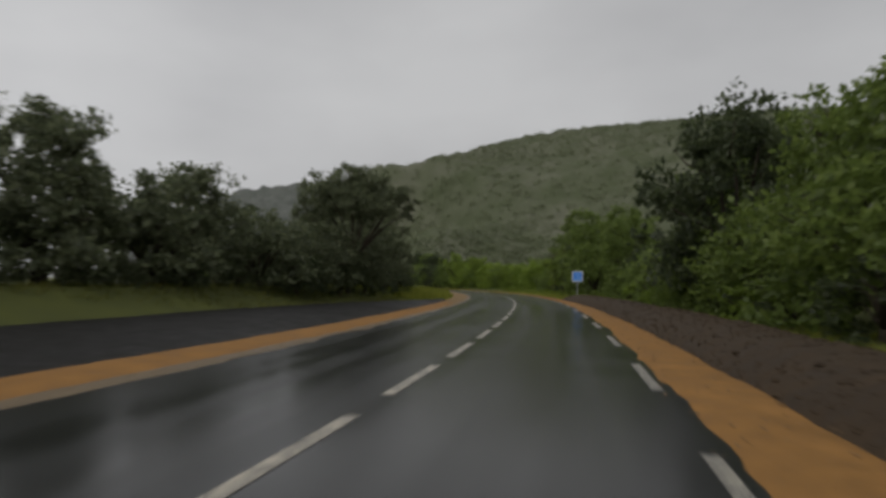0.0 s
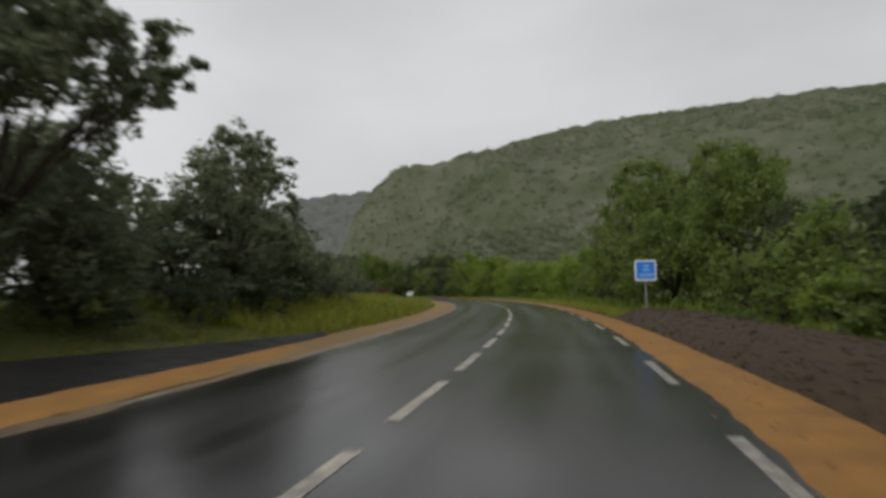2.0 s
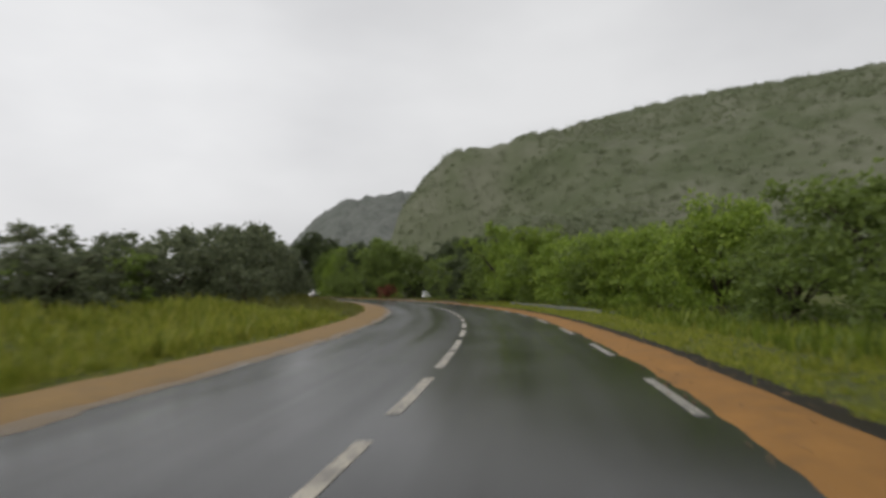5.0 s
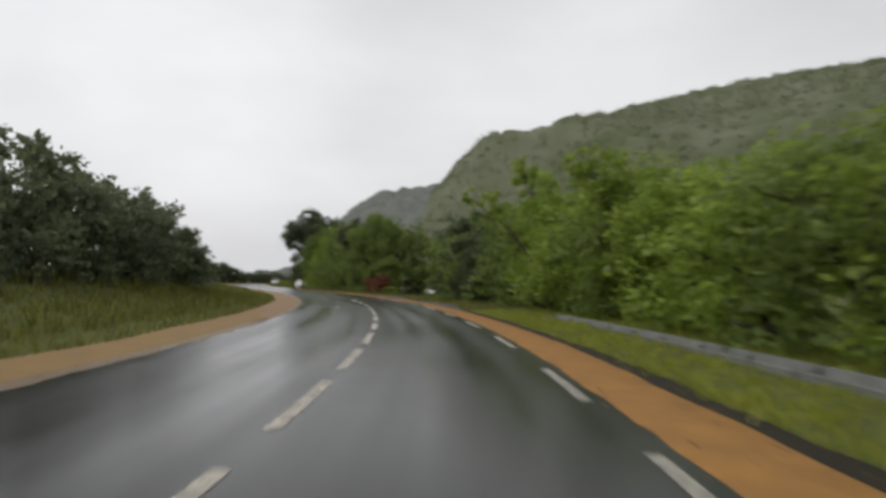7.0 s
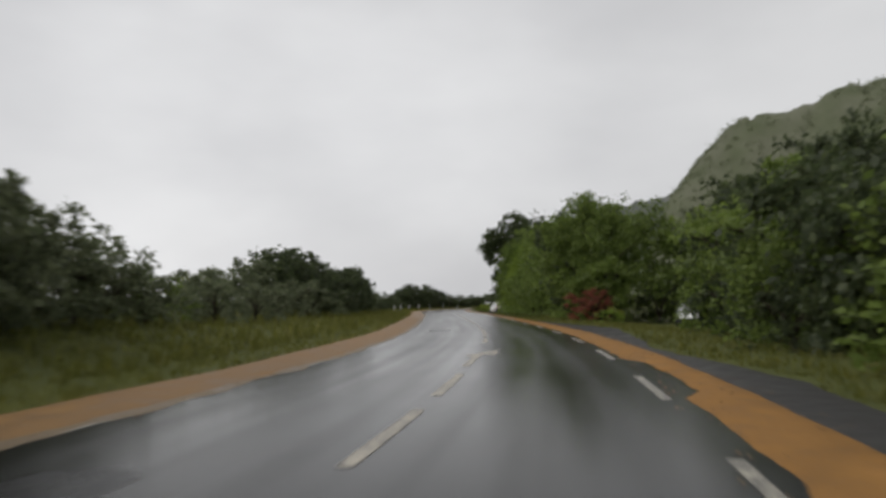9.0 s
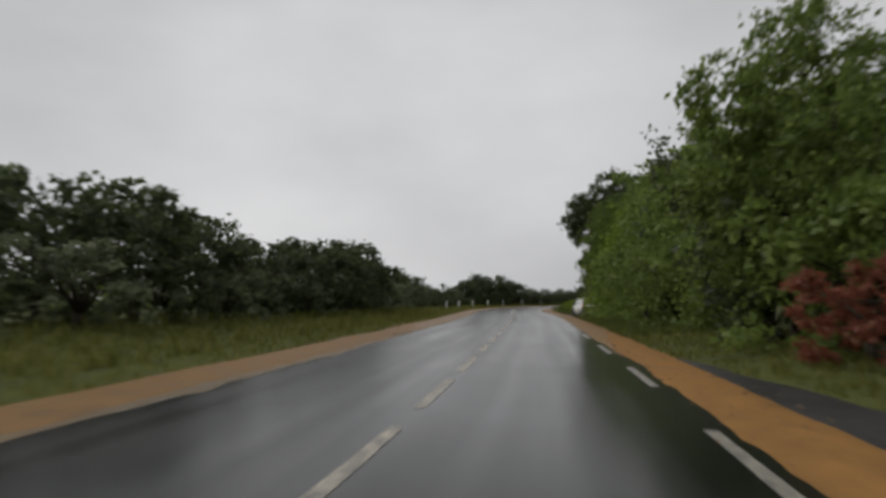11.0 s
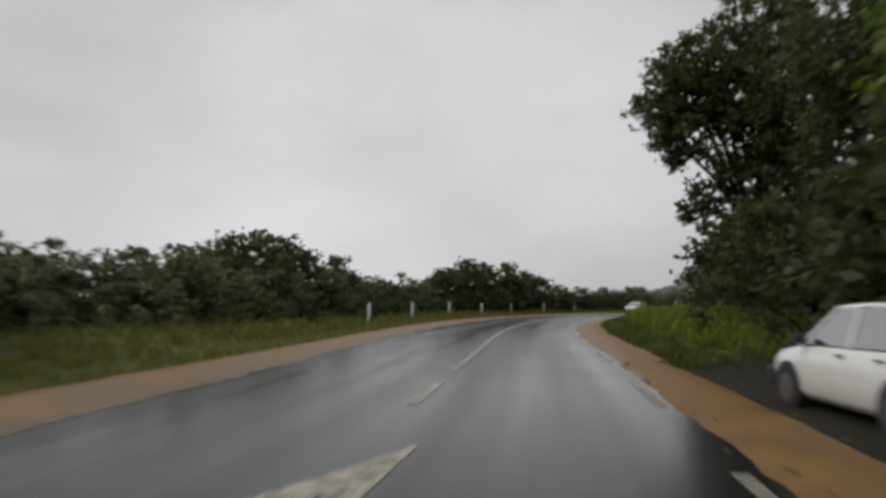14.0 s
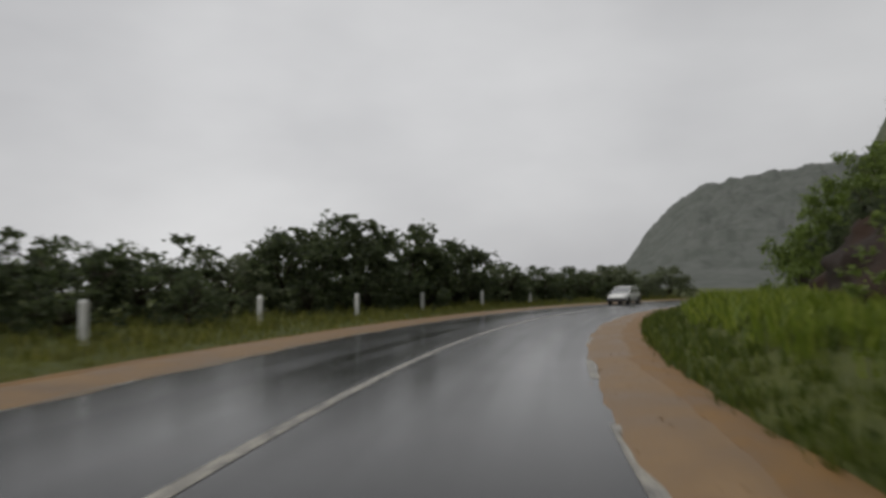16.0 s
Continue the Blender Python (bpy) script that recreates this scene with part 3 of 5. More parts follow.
# ---------------------------------------------------------------- hills
def hill(name, centre, bearings, reaches, heights, share, material, label, rough, seed, columns, rows, crowns=0.0):
    """A hill round centre whose ridge runs over the given bearings (degrees, left positive), distances and heights; its foot starts at share of the distance."""
    bs = np.linspace(bearings[0], bearings[-1], columns)
    unit = np.concatenate([np.linspace(share, 1.0, rows), np.linspace(1.03, 1.6, 9)])
    verts, faces = [], []
    for b in bs:
        far, top = float(np.interp(b, bearings, reaches)), float(np.interp(b, bearings, heights))
        ca, sa = math.cos(radians(b)), math.sin(radians(b))
        for u in unit:
            x, y = centre[0] - u * far * sa, centre[1] + u * far * ca
            t = (u - share) / (1 - share)
            prof = smooth(0, 1, t) * 0.35 + 0.65 * t ** 1.35 if t <= 1 else 1 - 0.5 * smooth(1.0, 2.4, t)
            f = noise.fractal(Vector((x * 0.012, y * 0.012, seed)), 1.0, 2.0, 4)
            k = 0.13 * min(1.0, 450 / far)
            tree = noise.fractal(Vector((x * k, y * k, seed + 4)), 0.8, 2.1, 3)
            h = top * prof * (1 + 0.12 * f * (1 - min(t, 1))) + rough * tree * min(1, t * 3)
            if far < 1000:
                near_by = noise.voronoi(Vector((x * 0.14, y * 0.14, seed)))[0][0]
                h += crowns * max(0.0, 1 - 1.6 * near_by * near_by) * (0.6 + 0.6 * f)
                h *= smooth(16, 80, math.sqrt(float(np.min((RX - x) ** 2 + (RY - y) ** 2))))
            verts.append((x, y, max(h, -0.5) - 0.3))
    n = len(unit)
    for i in range(len(bs) - 1):
        for j in range(n - 1):
            a = i * n + j
            faces.append((a, a + 1, a + n + 1, a + n))
    return tagged(new(name, mesh(name, verts, faces, material, flat=False)), label, "hill", kind="structure")


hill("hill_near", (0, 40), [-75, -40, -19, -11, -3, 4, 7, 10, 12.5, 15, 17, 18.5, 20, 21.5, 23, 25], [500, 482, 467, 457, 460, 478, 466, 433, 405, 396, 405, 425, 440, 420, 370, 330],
     [95, 111, 114, 113.5, 112, 109, 101.5, 88.5, 80, 76, 76, 74, 65, 48, 22, 0], 0.45, HILL_NEAR_HAZED, "scrub-covered hill, rain haze put into its greyed colour", 1.6, 1.0, 420, 110, 2.6)
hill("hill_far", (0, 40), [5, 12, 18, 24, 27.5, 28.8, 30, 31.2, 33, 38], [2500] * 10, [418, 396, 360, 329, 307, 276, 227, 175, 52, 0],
     0.36, HILL_FAR_HAZED, "far ridge, rain haze put into its greyed colour", 15.0, 5.0, 300, 60)


# ---------------------------------------------------------------- vegetation
def leaves(rng, centres, radii, count, length, droop=0.2):
    """Many small folded leaves about clump centres: vertices and faces."""
    c = np.repeat(np.asarray(centres), count, axis=0)
    r = np.repeat(np.asarray(radii), count)
    n = len(c)
    v = rng.normal(size=(n, 3))
    v /= np.linalg.norm(v, axis=1)[:, None]
    p = c + v * (r * rng.random(n) ** 0.6 * rng.uniform(0.75, 1.2, n))[:, None] * np.array([1, 1, 0.75])
    a = v + rng.normal(size=(n, 3)) * 0.8 - np.array([0, 0, droop])
    a /= np.linalg.norm(a, axis=1)[:, None]
    b = np.cross(a, rng.normal(size=(n, 3)))
    b /= np.linalg.norm(b, axis=1)[:, None]
    l = (np.repeat(np.broadcast_to(length, len(centres)), count) * (0.6 + 0.8 * rng.random(n)))[:, None]
    nrm = np.cross(a, b)
    quad = np.stack([p - a * l * 0.5, p + b * l * 0.28 + nrm * l * 0.08, p + a * l * 0.5, p - b * l * 0.28 + nrm * l * 0.08], axis=1)
    verts = quad.reshape(-1, 3)
    faces = np.arange(4 * n).reshape(-1, 4)
    return verts, faces


def half_leaves(verts):
    """One triangle a leaf, for foliage that stays far off."""
    v = verts.reshape(-1, 4, 3)[:, :3].reshape(-1, 3)
    return v, np.arange(len(v)).reshape(-1, 3)


def leaf_mesh(name, verts, faces, material):
    me = bpy.data.meshes.new(name)
    nv, nf = len(verts), len(faces)
    me.vertices.add(nv)
    me.vertices.foreach_set("co", np.asarray(verts, dtype=np.float32).ravel())
    k = len(faces[0])
    me.loops.add(nf * k)
    me.loops.foreach_set("vertex_index", np.asarray(faces, dtype=np.int32).ravel())
    me.polygons.add(nf)
    me.polygons.foreach_set("loop_start", np.arange(nf, dtype=np.int32) * k)
    me.materials.append(material)
    me.update(calc_edges=True)
    me.validate()
    return me


def grow_tree(seed, h, spread, base, clumps, count, length, colour, lean=0.0, limbs=7):
    """Trunk and crown meshes of a tree of height h; the crown starts at height base."""
    rng = np.random.default_rng(seed)
    bm = bmesh.new()
    fork = max(0.5, base * 0.75)
    trunk = [(0, 0, -0.3), (0.06, 0.03, fork * 0.5), (0.1 + lean * 0.3, -0.05, fork)]
    r0 = 0.022 * h + 0.05
    tube(bm, trunk, [r0 * 1.25, r0, r0 * 0.8], 8)
    centres, radii = [], []
    tips = []
    for k in range(limbs):
        a = k * math.tau / limbs + rng.uniform(-0.4, 0.4)
        out = spread * rng.uniform(0.35, 0.8)
        top = base + (h - base) * rng.uniform(0.35, 0.88)
        p0 = Vector(trunk[2])
        p2 = Vector((math.cos(a) * out + lean, math.sin(a) * out, top))
        p1 = p0.lerp(p2, 0.5) + Vector((rng.uniform(-0.3, 0.3), rng.uniform(-0.3, 0.3), 0.1 * h))
        tube(bm, [p0, p1, p2], [r0 * 0.55, r0 * 0.33, r0 * 0.1], 5)
        tips.append(p2)
        for j in range(2):
            q = p2 + Vector((rng.normal() * spread * 0.3, rng.normal() * spread * 0.3, rng.uniform(-0.1, 0.15) * h))
            q.z = min(q.z, h * 0.9)
            out_q = math.hypot(q.x - lean, q.y)
            if out_q > spread * 0.85:
                q.x, q.y = lean + (q.x - lean) * spread * 0.85 / out_q, q.y * spread * 0.85 / out_q
            tube(bm, [p1.lerp(p2, 0.5), p1.lerp(q, 0.7), q], [r0 * 0.22, r0 * 0.14, r0 * 0.05], 4)
            tips.append(q)
    for k in range(clumps):
        if k % 4 == 0:
            t = tips[(k // 4) % len(tips)]
            p = np.array(t) + rng.normal(size=3) * 0.06 * h * np.array([1, 1, 0.7])
        else:
            a, u = rng.uniform(0, math.tau), rng.random()
            hz = rng.random()
            prof = math.sin(math.pi * min(1, 0.16 + 0.84 * hz)) ** 0.6 if base > 1.0 else max(0.2, (1 - hz ** 2.2)) ** 0.5
            bulge = 1 + 0.28 * math.sin(3 * a + seed) + 0.18 * math.sin(5 * a + 2 * seed + hz * 4)
            rr = spread * prof * bulge * (0.25 + 0.75 * u ** 0.4)
            p = np.array([math.cos(a) * rr + lean * hz, math.sin(a) * rr, base + (h - base) * hz * (0.93 + 0.1 * math.sin(2 * a + seed))])
        far = math.hypot(p[0] - lean, p[1])
        if far > spread * 1.12:
            p[:2] *= spread * 1.12 / far
        p[2] = min(max(p[2], 0.25), h)
        centres.append(p)
        radii.append(rng.uniform(0.055, 0.115) * h if base > 1.0 else rng.uniform(0.09, 0.17) * h)
    v, f = leaves(rng, centres, radii, count, length)
    v[:, 2] = np.maximum(v[:, 2], 0.02)
    tm = bpy.data.meshes.new("trunk")
    bm.to_mesh(tm)
    bm.free()
    tm.materials.append(BARK)
    tm.shade_smooth()
    return tm, leaf_mesh("crown", v, f, LEAF[colour])


def lobed_tree(s, d, lobes, colour, leaf, density, label, seed, limb=0.09):
    """One tree rooted at (s, d); lobes are its foliage masses: metres along the road, offset, height, radius."""
    rng = np.random.default_rng(seed)
    m = along(s, d, land(s, d) - 0.05)
    inv = m.inverted()
    root = thing("tree", m, label, "tree", "roadside trees")
    spots = [(inv @ at(ls, ld, lz), lr) for ls, ld, lz, lr in lobes]
    bm = bmesh.new()
    top = max(p.z for p, _ in spots)
    mid_ = sum((p for p, _ in spots), Vector()) / len(spots)
    fork = Vector((mid_.x * 0.35, mid_.y * 0.35, top * 0.3))
    tube(bm, [(0, 0, -0.3), (0.08, -0.05, top * 0.15), fork], [limb * 2.4, limb * 1.9, limb * 1.6], 8)
    centres, radii = [], []
    for p, r in spots:
        q = fork.lerp(p, 0.55) + Vector((rng.uniform(-0.3, 0.3), rng.uniform(-0.3, 0.3), 0.25))
        tube(bm, [fork, q, p], [limb, limb * 0.6, limb * 0.2], 5)
        for _ in range(5):
            v = Vector(rng.normal(size=3)).normalized() * r * 0.85
            tube(bm, [q.lerp(p, 0.7), p + v * 0.4, p + v], [limb * 0.3, limb * 0.2, limb * 0.06], 4)
        for _ in range(max(6, int(density * r * r))):
            v = rng.normal(size=3)
            v *= r * rng.random() ** 0.4 * (0.8 + 0.35 * rng.random()) / np.linalg.norm(v)
            c = np.array(p) + v * np.array([1, 1, 0.9])
            c[2] = max(c[2], 0.3)
            centres.append(c)
            radii.append(rng.uniform(0.22, 0.42) * min(r, 1.6))
    v, f = leaves(rng, centres, radii, 34, leaf)
    v[:, 2] = np.maximum(v[:, 2], 0.02)
    part("trunk", bm, BARK, root)
    part("crown", leaf_mesh("crown", v, f, LEAF[colour]), None, root)
    return root


KINDS = {  # seed, height, spread, crown base, clumps, leaves a clump, leaf length, colour
    "tall_dark": (3, 8.0, 3.3, 1.1, 180, 50, 0.27, "dark"),
    "tall_grey": (4, 8.0, 3.4, 1.05, 180, 50, 0.27, "grey"),
    "tall_open": (5, 8.5, 3.5, 1.8, 150, 85, 0.2, "grey"),
    "tall_green": (7, 8.0, 3.4, 1.05, 180, 50, 0.265, "green"),
    "tall_lime": (9, 8.0, 3.4, 0.7, 205, 90, 0.2, "lime"),
    "mid_grey": (11, 5.0, 2.7, 0.3, 105, 32, 0.315, "grey"),
    "mid_dark": (13, 5.0, 2.6, 0.3, 105, 32, 0.315, "dark"),
    "mid_deep": (14, 5.0, 2.6, 0.3, 110, 42, 0.28, "deep"),
    "mid_green": (17, 5.0, 2.7, 0.3, 108, 42, 0.255, "green"),
    "mid_lime": (19, 5.0, 2.7, 0.2, 125, 62, 0.21, "lime"),
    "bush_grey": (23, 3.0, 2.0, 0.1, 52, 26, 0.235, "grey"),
    "bush_green": (29, 3.0, 2.0, 0.1, 54, 28, 0.222, "green"),
    "bush_dark": (43, 3.0, 2.0, 0.1, 52, 26, 0.235, "dark"),
    "bush_lime": (31, 2.0, 1.5, 0.1, 45, 45, 0.14, "lime"),
    "bush_red": (37, 2.0, 1.7, 0.1, 60, 70, 0.13, "red"),
    "bush_brown": (41, 4.5, 1.8, 0.6, 70, 60, 0.13, "brown"),
}
LABELS = {
    "tall_grey": "tall grey-green tree with a broad rounded crown", "tall_dark": "tall dark green tree with a dense rounded crown", "tall_open": "tall open tree, sky showing between its branches",
    "tall_green": "tall leafy green tree overhanging the verge", "tall_lime": "tall bright green tree leafy to the ground",
    "mid_grey": "grey-green small tree in the roadside hedge", "mid_dark": "dark small tree in the roadside hedge",
    "mid_deep": "very dark small tree in the shade of taller ones",
    "mid_green": "green small tree in the roadside thicket", "mid_lime": "bright yellow-green small tree of the thicket",
    "bush_grey": "low grey-green bush behind the grass", "bush_green": "low green bush behind the grass",
    "bush_dark": "dark green undergrowth below the trees", "bush_lime": "small yellow-green bush in the grass", "bush_red": "bush with rusty red foliage beside the track",
    "bush_brown": "half-dry bush with brown leaves",
}
PROTO = {}
trng = random.Random(4)


def plant(kind, s, d, h, wide=1.0):
    """A tree or bush at (s, d) whose top stands h above the road."""
    spec = KINDS[kind]
    z = land(s, d) - 0.05
    k = (h - z) / spec[1]
    m = Matrix.Translation(at(s, d, z)) @ Matrix.Rotation(trng.uniform(0, math.tau), 4, "Z") @ Matrix.Diagonal((k * wide, k * wide, k, 1))
    if kind not in PROTO:
        tree = "tree" if kind.startswith(("tall", "mid")) else "bush"
        root = thing(tree, Matrix.Identity(4), LABELS[kind], tree, "roadside " + tree + "s")
        tm, cm = grow_tree(*spec)
        part("trunk" if tree == "tree" else "stem", tm, None, root)
        part("crown", cm, None, root)
        root.matrix_world = m
        root.matrix_basis = m
        PROTO[kind] = root
        return root
    src = PROTO[kind]
    made = copy_thing(src, Matrix.Identity(4))
    made.matrix_basis = m
    return made


# left side, from the start of the lay-by
for row in (("tall_grey", -14, -15, 7.5), ("tall_grey", -4, -16, 7.5), ("tall_grey", 8, -17, 7.0), ("tall_open", 15, -16.5, 7.6), ("tall_grey", 22, -16, 7.4), ("mid_grey", 27, -14.5, 5.6, 1.2),
            ("tall_grey", 31, -15, 6.6), ("mid_grey", 35, -13, 5.0, 1.2), ("mid_grey", 47.5, -11.2, 5.0, 1.1), ("mid_grey", 41, -11.8, 4.8, 1.1), ("mid_grey", 38, -12.5, 4.6, 1.2), ("tall_grey", 51, -14, 6.6),
            ("mid_grey", 55, -11.5, 4.6, 1.2), ("mid_grey", 62, -11.2, 4.6, 1.3), ("mid_grey", 66, -12, 5.2), ("mid_grey", 58, -14.5, 6.0),
            ("mid_grey", 73, -12, 4.2), ("bush_grey", 77, -12.5, 3.2), ("bush_grey", 70, -10, 2.4), ("bush_green", 81, -12.5, 2.8), ("mid_grey", 85, -14.5, 3.9, 1.2), ("mid_grey", 91, -15, 4.1, 1.2),
            ("mid_grey", 97, -15, 3.8, 1.3), ("bush_grey", 100, -13, 2.8, 1.3), ("mid_grey", 104, -15, 3.8, 1.3), ("mid_grey", 110, -15, 3.9, 1.3), ("mid_grey", 116, -14.5, 4.6, 1.2),
            ("mid_grey", 121, -14, 5.2, 1.2), ("mid_grey", 126.5, -13.8, 5.2, 1.2), ("mid_grey", 131, -14, 6.0), ("mid_grey", 136, -13.6, 6.6), ("mid_grey", 140, -13, 6.2), ("mid_grey", 144.5, -12.8, 6.1),
            ("mid_grey", 149, -12.3, 6.1), ("mid_grey", 153.2, -10.4, 4.3), ("mid_grey", 157, -11.6, 4.1), ("mid_grey", 161.5, -12.0, 3.6), ("mid_grey", 153, -12, 5.5), ("bush_grey", 158, -12.5, 3.2, 1.3), ("bush_grey", 163, -13, 2.8, 1.4), ("bush_green", 168, -13.5, 2.6, 1.4), ("bush_grey", 173, -14, 2.8, 1.4),
            ("mid_grey", 179, -15, 3.4, 1.3), ("mid_grey", 185, -14.5, 4.3, 1.2), ("mid_dark", 191, -13.8, 5.2, 1.2), ("mid_dark", 196, -13.5, 5.6, 1.2), ("mid_dark", 201.5, -13.5, 5.0, 1.2),
            ("mid_dark", 207.5, -13, 4.4, 1.3), ("mid_dark", 213, -12.5, 4.9, 1.2), ("mid_dark", 218, -12.5, 5.2, 1.2), ("mid_dark", 223, -12.6, 5.2, 1.2), ("mid_dark", 228, -12.8, 5.7, 1.2),
            ("bush_dark", 233, -13, 3.0, 1.2), ("bush_dark", 238, -14, 2.5, 1.3), ("bush_dark", 243, -14, 2.6, 1.3), ("bush_dark", 248, -14.5, 3.0, 1.3), ("mid_dark", 254, -15.5, 4.5, 1.3),
            ("mid_dark", 259, -15.8, 5.3, 1.3), ("mid_dark", 264, -14.5, 4.2, 1.3), ("bush_dark", 269, -13, 3.0, 1.3), ("bush_dark", 273.5, -13, 2.7, 1.3), ("mid_dark", 280, -12, 4.2, 1.2), ("mid_dark", 285, -12, 5.2, 1.2),
            ("mid_dark", 290.5, -11.5, 5.2, 1.3), ("mid_dark", 296, -11, 4.6, 1.3), ("bush_dark", 302, -10, 3.2, 1.3), ("bush_dark", 308, -10, 3.0, 1.4), ("bush_dark", 314, -9.5, 3.0, 1.4), ("mid_grey", 322, -10, 3.6, 1.4), ("mid_grey", 331, -9, 3.6, 1.4)):
    plant(*row)

# right side
for row in (("tall_dark", -14, 12, 8.0), ("tall_green", -4, 12, 8.0), ("tall_green", 7, 12.5, 8.0), ("tall_green", 14, 11.5, 7.6), ("mid_green", 20, 10.3, 5.0, 1.2), ("tall_green", 24, 12.2, 8.2), ("mid_green", 28, 10, 4.6, 1.2),
            ("tall_dark", 33.5, 10.0, 9.8), ("tall_green", 39, 12, 8.2), ("mid_green", 37, 9.6, 4.6, 1.1), ("mid_green", 44, 11, 4.4, 1.2), ("mid_dark", 50, 12, 4.6, 1.2), ("mid_green", 55, 11, 4.2, 1.2), ("bush_green", 47, 9, 2.2, 1.2), ("bush_green", 59, 9.6, 2.6, 1.2),
            ("tall_green", 65.5, 10.6, 7.6, 0.8), ("mid_dark", 61, 11.5, 4.6), ("bush_dark", 65.5, 11.8, 1.9, 1.1), ("bush_green", 69.5, 10.4, 1.6, 1.1), ("bush_dark", 73, 11.4, 2.0, 1.1), ("bush_dark", 62.5, 13, 2.2, 1.1), ("bush_dark", 79, 12.5, 2.2, 1.2), ("tall_green", 70.5, 12, 9.0, 0.85), ("mid_green", 70, 8.6, 5.6), ("tall_green", 76.5, 8.9, 9.2, 0.9), ("mid_dark", 80, 9.6, 5.6), ("bush_brown", 89.6, 9.3, 6.0, 0.75), ("mid_green", 84, 10, 5.4, 0.9),
            ("tall_open", 90.5, 10.4, 7.9, 0.5), ("mid_green", 93, 10.9, 3.3, 1.2), ("mid_green", 98, 11.4, 4.7, 1.05), ("bush_green", 101, 10.2, 2.4, 1.2), ("mid_green", 104, 11.6, 3.6, 1.2), ("mid_lime", 108.5, 11, 5.1, 1.0), ("mid_green", 112, 12.4, 5.0, 1.0), ("mid_lime", 115, 10.5, 4.5, 1.1),
            ("mid_lime", 119, 10, 4.6, 1.1), ("mid_green", 122.5, 10, 4.8, 1.1), ("mid_lime", 126, 9.9, 4.9, 1.1), ("mid_lime", 130, 10, 5.0, 1.1), ("mid_green", 134, 9.9, 5.2, 1.1), ("mid_lime", 137.5, 9.8, 5.5, 1.0),
            ("mid_green", 147.6, 10.0, 6.6, 0.9), ("bush_green", 139.5, 8.6, 2.4, 1.0), ("bush_dark", 143.5, 8.7, 2.2, 1.0), ("bush_green", 147, 8.6, 2.3, 1.0), ("mid_lime", 141, 10.4, 6.0), ("mid_green", 150.5, 10.5, 5.6), ("mid_green", 155, 11.0, 5.2, 1.2), ("mid_dark", 160, 11.0, 5.6, 1.2), ("mid_green", 165.5, 11.4, 5.6, 1.2), ("tall_dark", 168, 15.0, 8.0), ("tall_green", 174.5, 16.5, 8.4, 1.1), ("tall_dark", 181, 17.5, 8.8, 1.1),
            ("mid_green", 171.0, 11.6, 6.0, 1.0), ("mid_dark", 173.5, 13.6, 7.0, 1.0), ("bush_dark", 168.0, 9.6, 2.6, 1.0), ("bush_green", 171.5, 10.0, 2.0, 1.0), ("mid_green", 188, 15.0, 6.4, 1.1), ("mid_dark", 177.5, 15.4, 5.2, 1.1), ("tall_dark", 186, 16.6, 7.2), ("tall_green", 195, 11, 8.2), ("bush_red", 184.5, 7.4, 2.0), ("bush_lime", 181, 7.6, 0.9, 1.5), ("tall_dark", 178, 16.5, 7.0), ("bush_dark", 187.5, 12.5, 2.6, 1.0), ("bush_dark", 176.5, 14.8, 2.8, 1.1), ("bush_dark", 171.5, 13.0, 2.6, 1.2),
            ("bush_green", 151, 8.9, 3.0, 1.1), ("mid_dark", 156, 9.0, 4.2, 0.9), ("mid_green", 160.2, 8.6, 4.0, 0.85), ("bush_dark", 163.2, 8.7, 2.6, 1.0), ("bush_dark", 158, 7.7, 1.9, 1.0), ("mid_green", 187, 8.3, 4.4), ("mid_dark", 191.5, 8.4, 4.8), ("mid_green", 197, 9.2, 5.2, 1.2), ("tall_green", 203, 11.2, 10.2), ("tall_dark", 209, 10.4, 10.0, 0.9), ("tall_green", 215, 10.2, 9.8, 0.9), ("tall_lime", 221, 9.8, 9.2, 0.95), 
            ("mid_green", 203, 7.4, 4.0), ("mid_green", 207.5, 7.7, 4.4), ("mid_green", 212, 7.6, 4.8), ("mid_green", 216.5, 7.7, 5.0), ("mid_lime", 221, 8.3, 5.2), ("mid_green", 224, 8.2, 5.0), ("mid_deep", 230, 8.8, 5.0), ("mid_deep", 234.5, 9.2, 4.6), ("mid_deep", 240, 9.4, 5.0, 1.1), ("mid_deep", 246.5, 9.8, 5.0, 1.0), ("mid_deep", 252.5, 10.6, 4.6, 0.9),
            ("tall_dark", 236, 13.5, 8.0), ("mid_green", 276, 16.5, 6.0, 1.2), ("mid_dark", 283, 17, 6.6, 1.2), ("mid_dark", 290, 15.8, 6.2, 1.2), ("mid_dark", 297, 14.5, 5.6, 1.2), ("bush_green", 268, 14.5, 3.0, 1.3), ("bush_green", 300, 10.6, 2.6, 1.2), ("bush_green", 270, 11.6, 3.4, 1.0), ("bush_dark", 276, 12.6, 5.0, 0.7), ("bush_dark", 284, 12.8, 5.2, 0.7), ("mid_dark", 258, 11.6, 4.6, 1.0), ("mid_dark", 264, 12.4, 5.2, 1.0), ("tall_green", 304, 12.6, 8.0, 0.8), ("mid_green", 307, 10.2, 5.6, 0.9), ("tall_green", 300, 15.5, 9.6, 0.85), ("mid_dark", 312, 12, 6.4, 1.0), ("tall_green", 294, 17.5, 10.4, 0.9), ("mid_grey", 322, 13, 4.2, 1.4)):
    plant(*row)

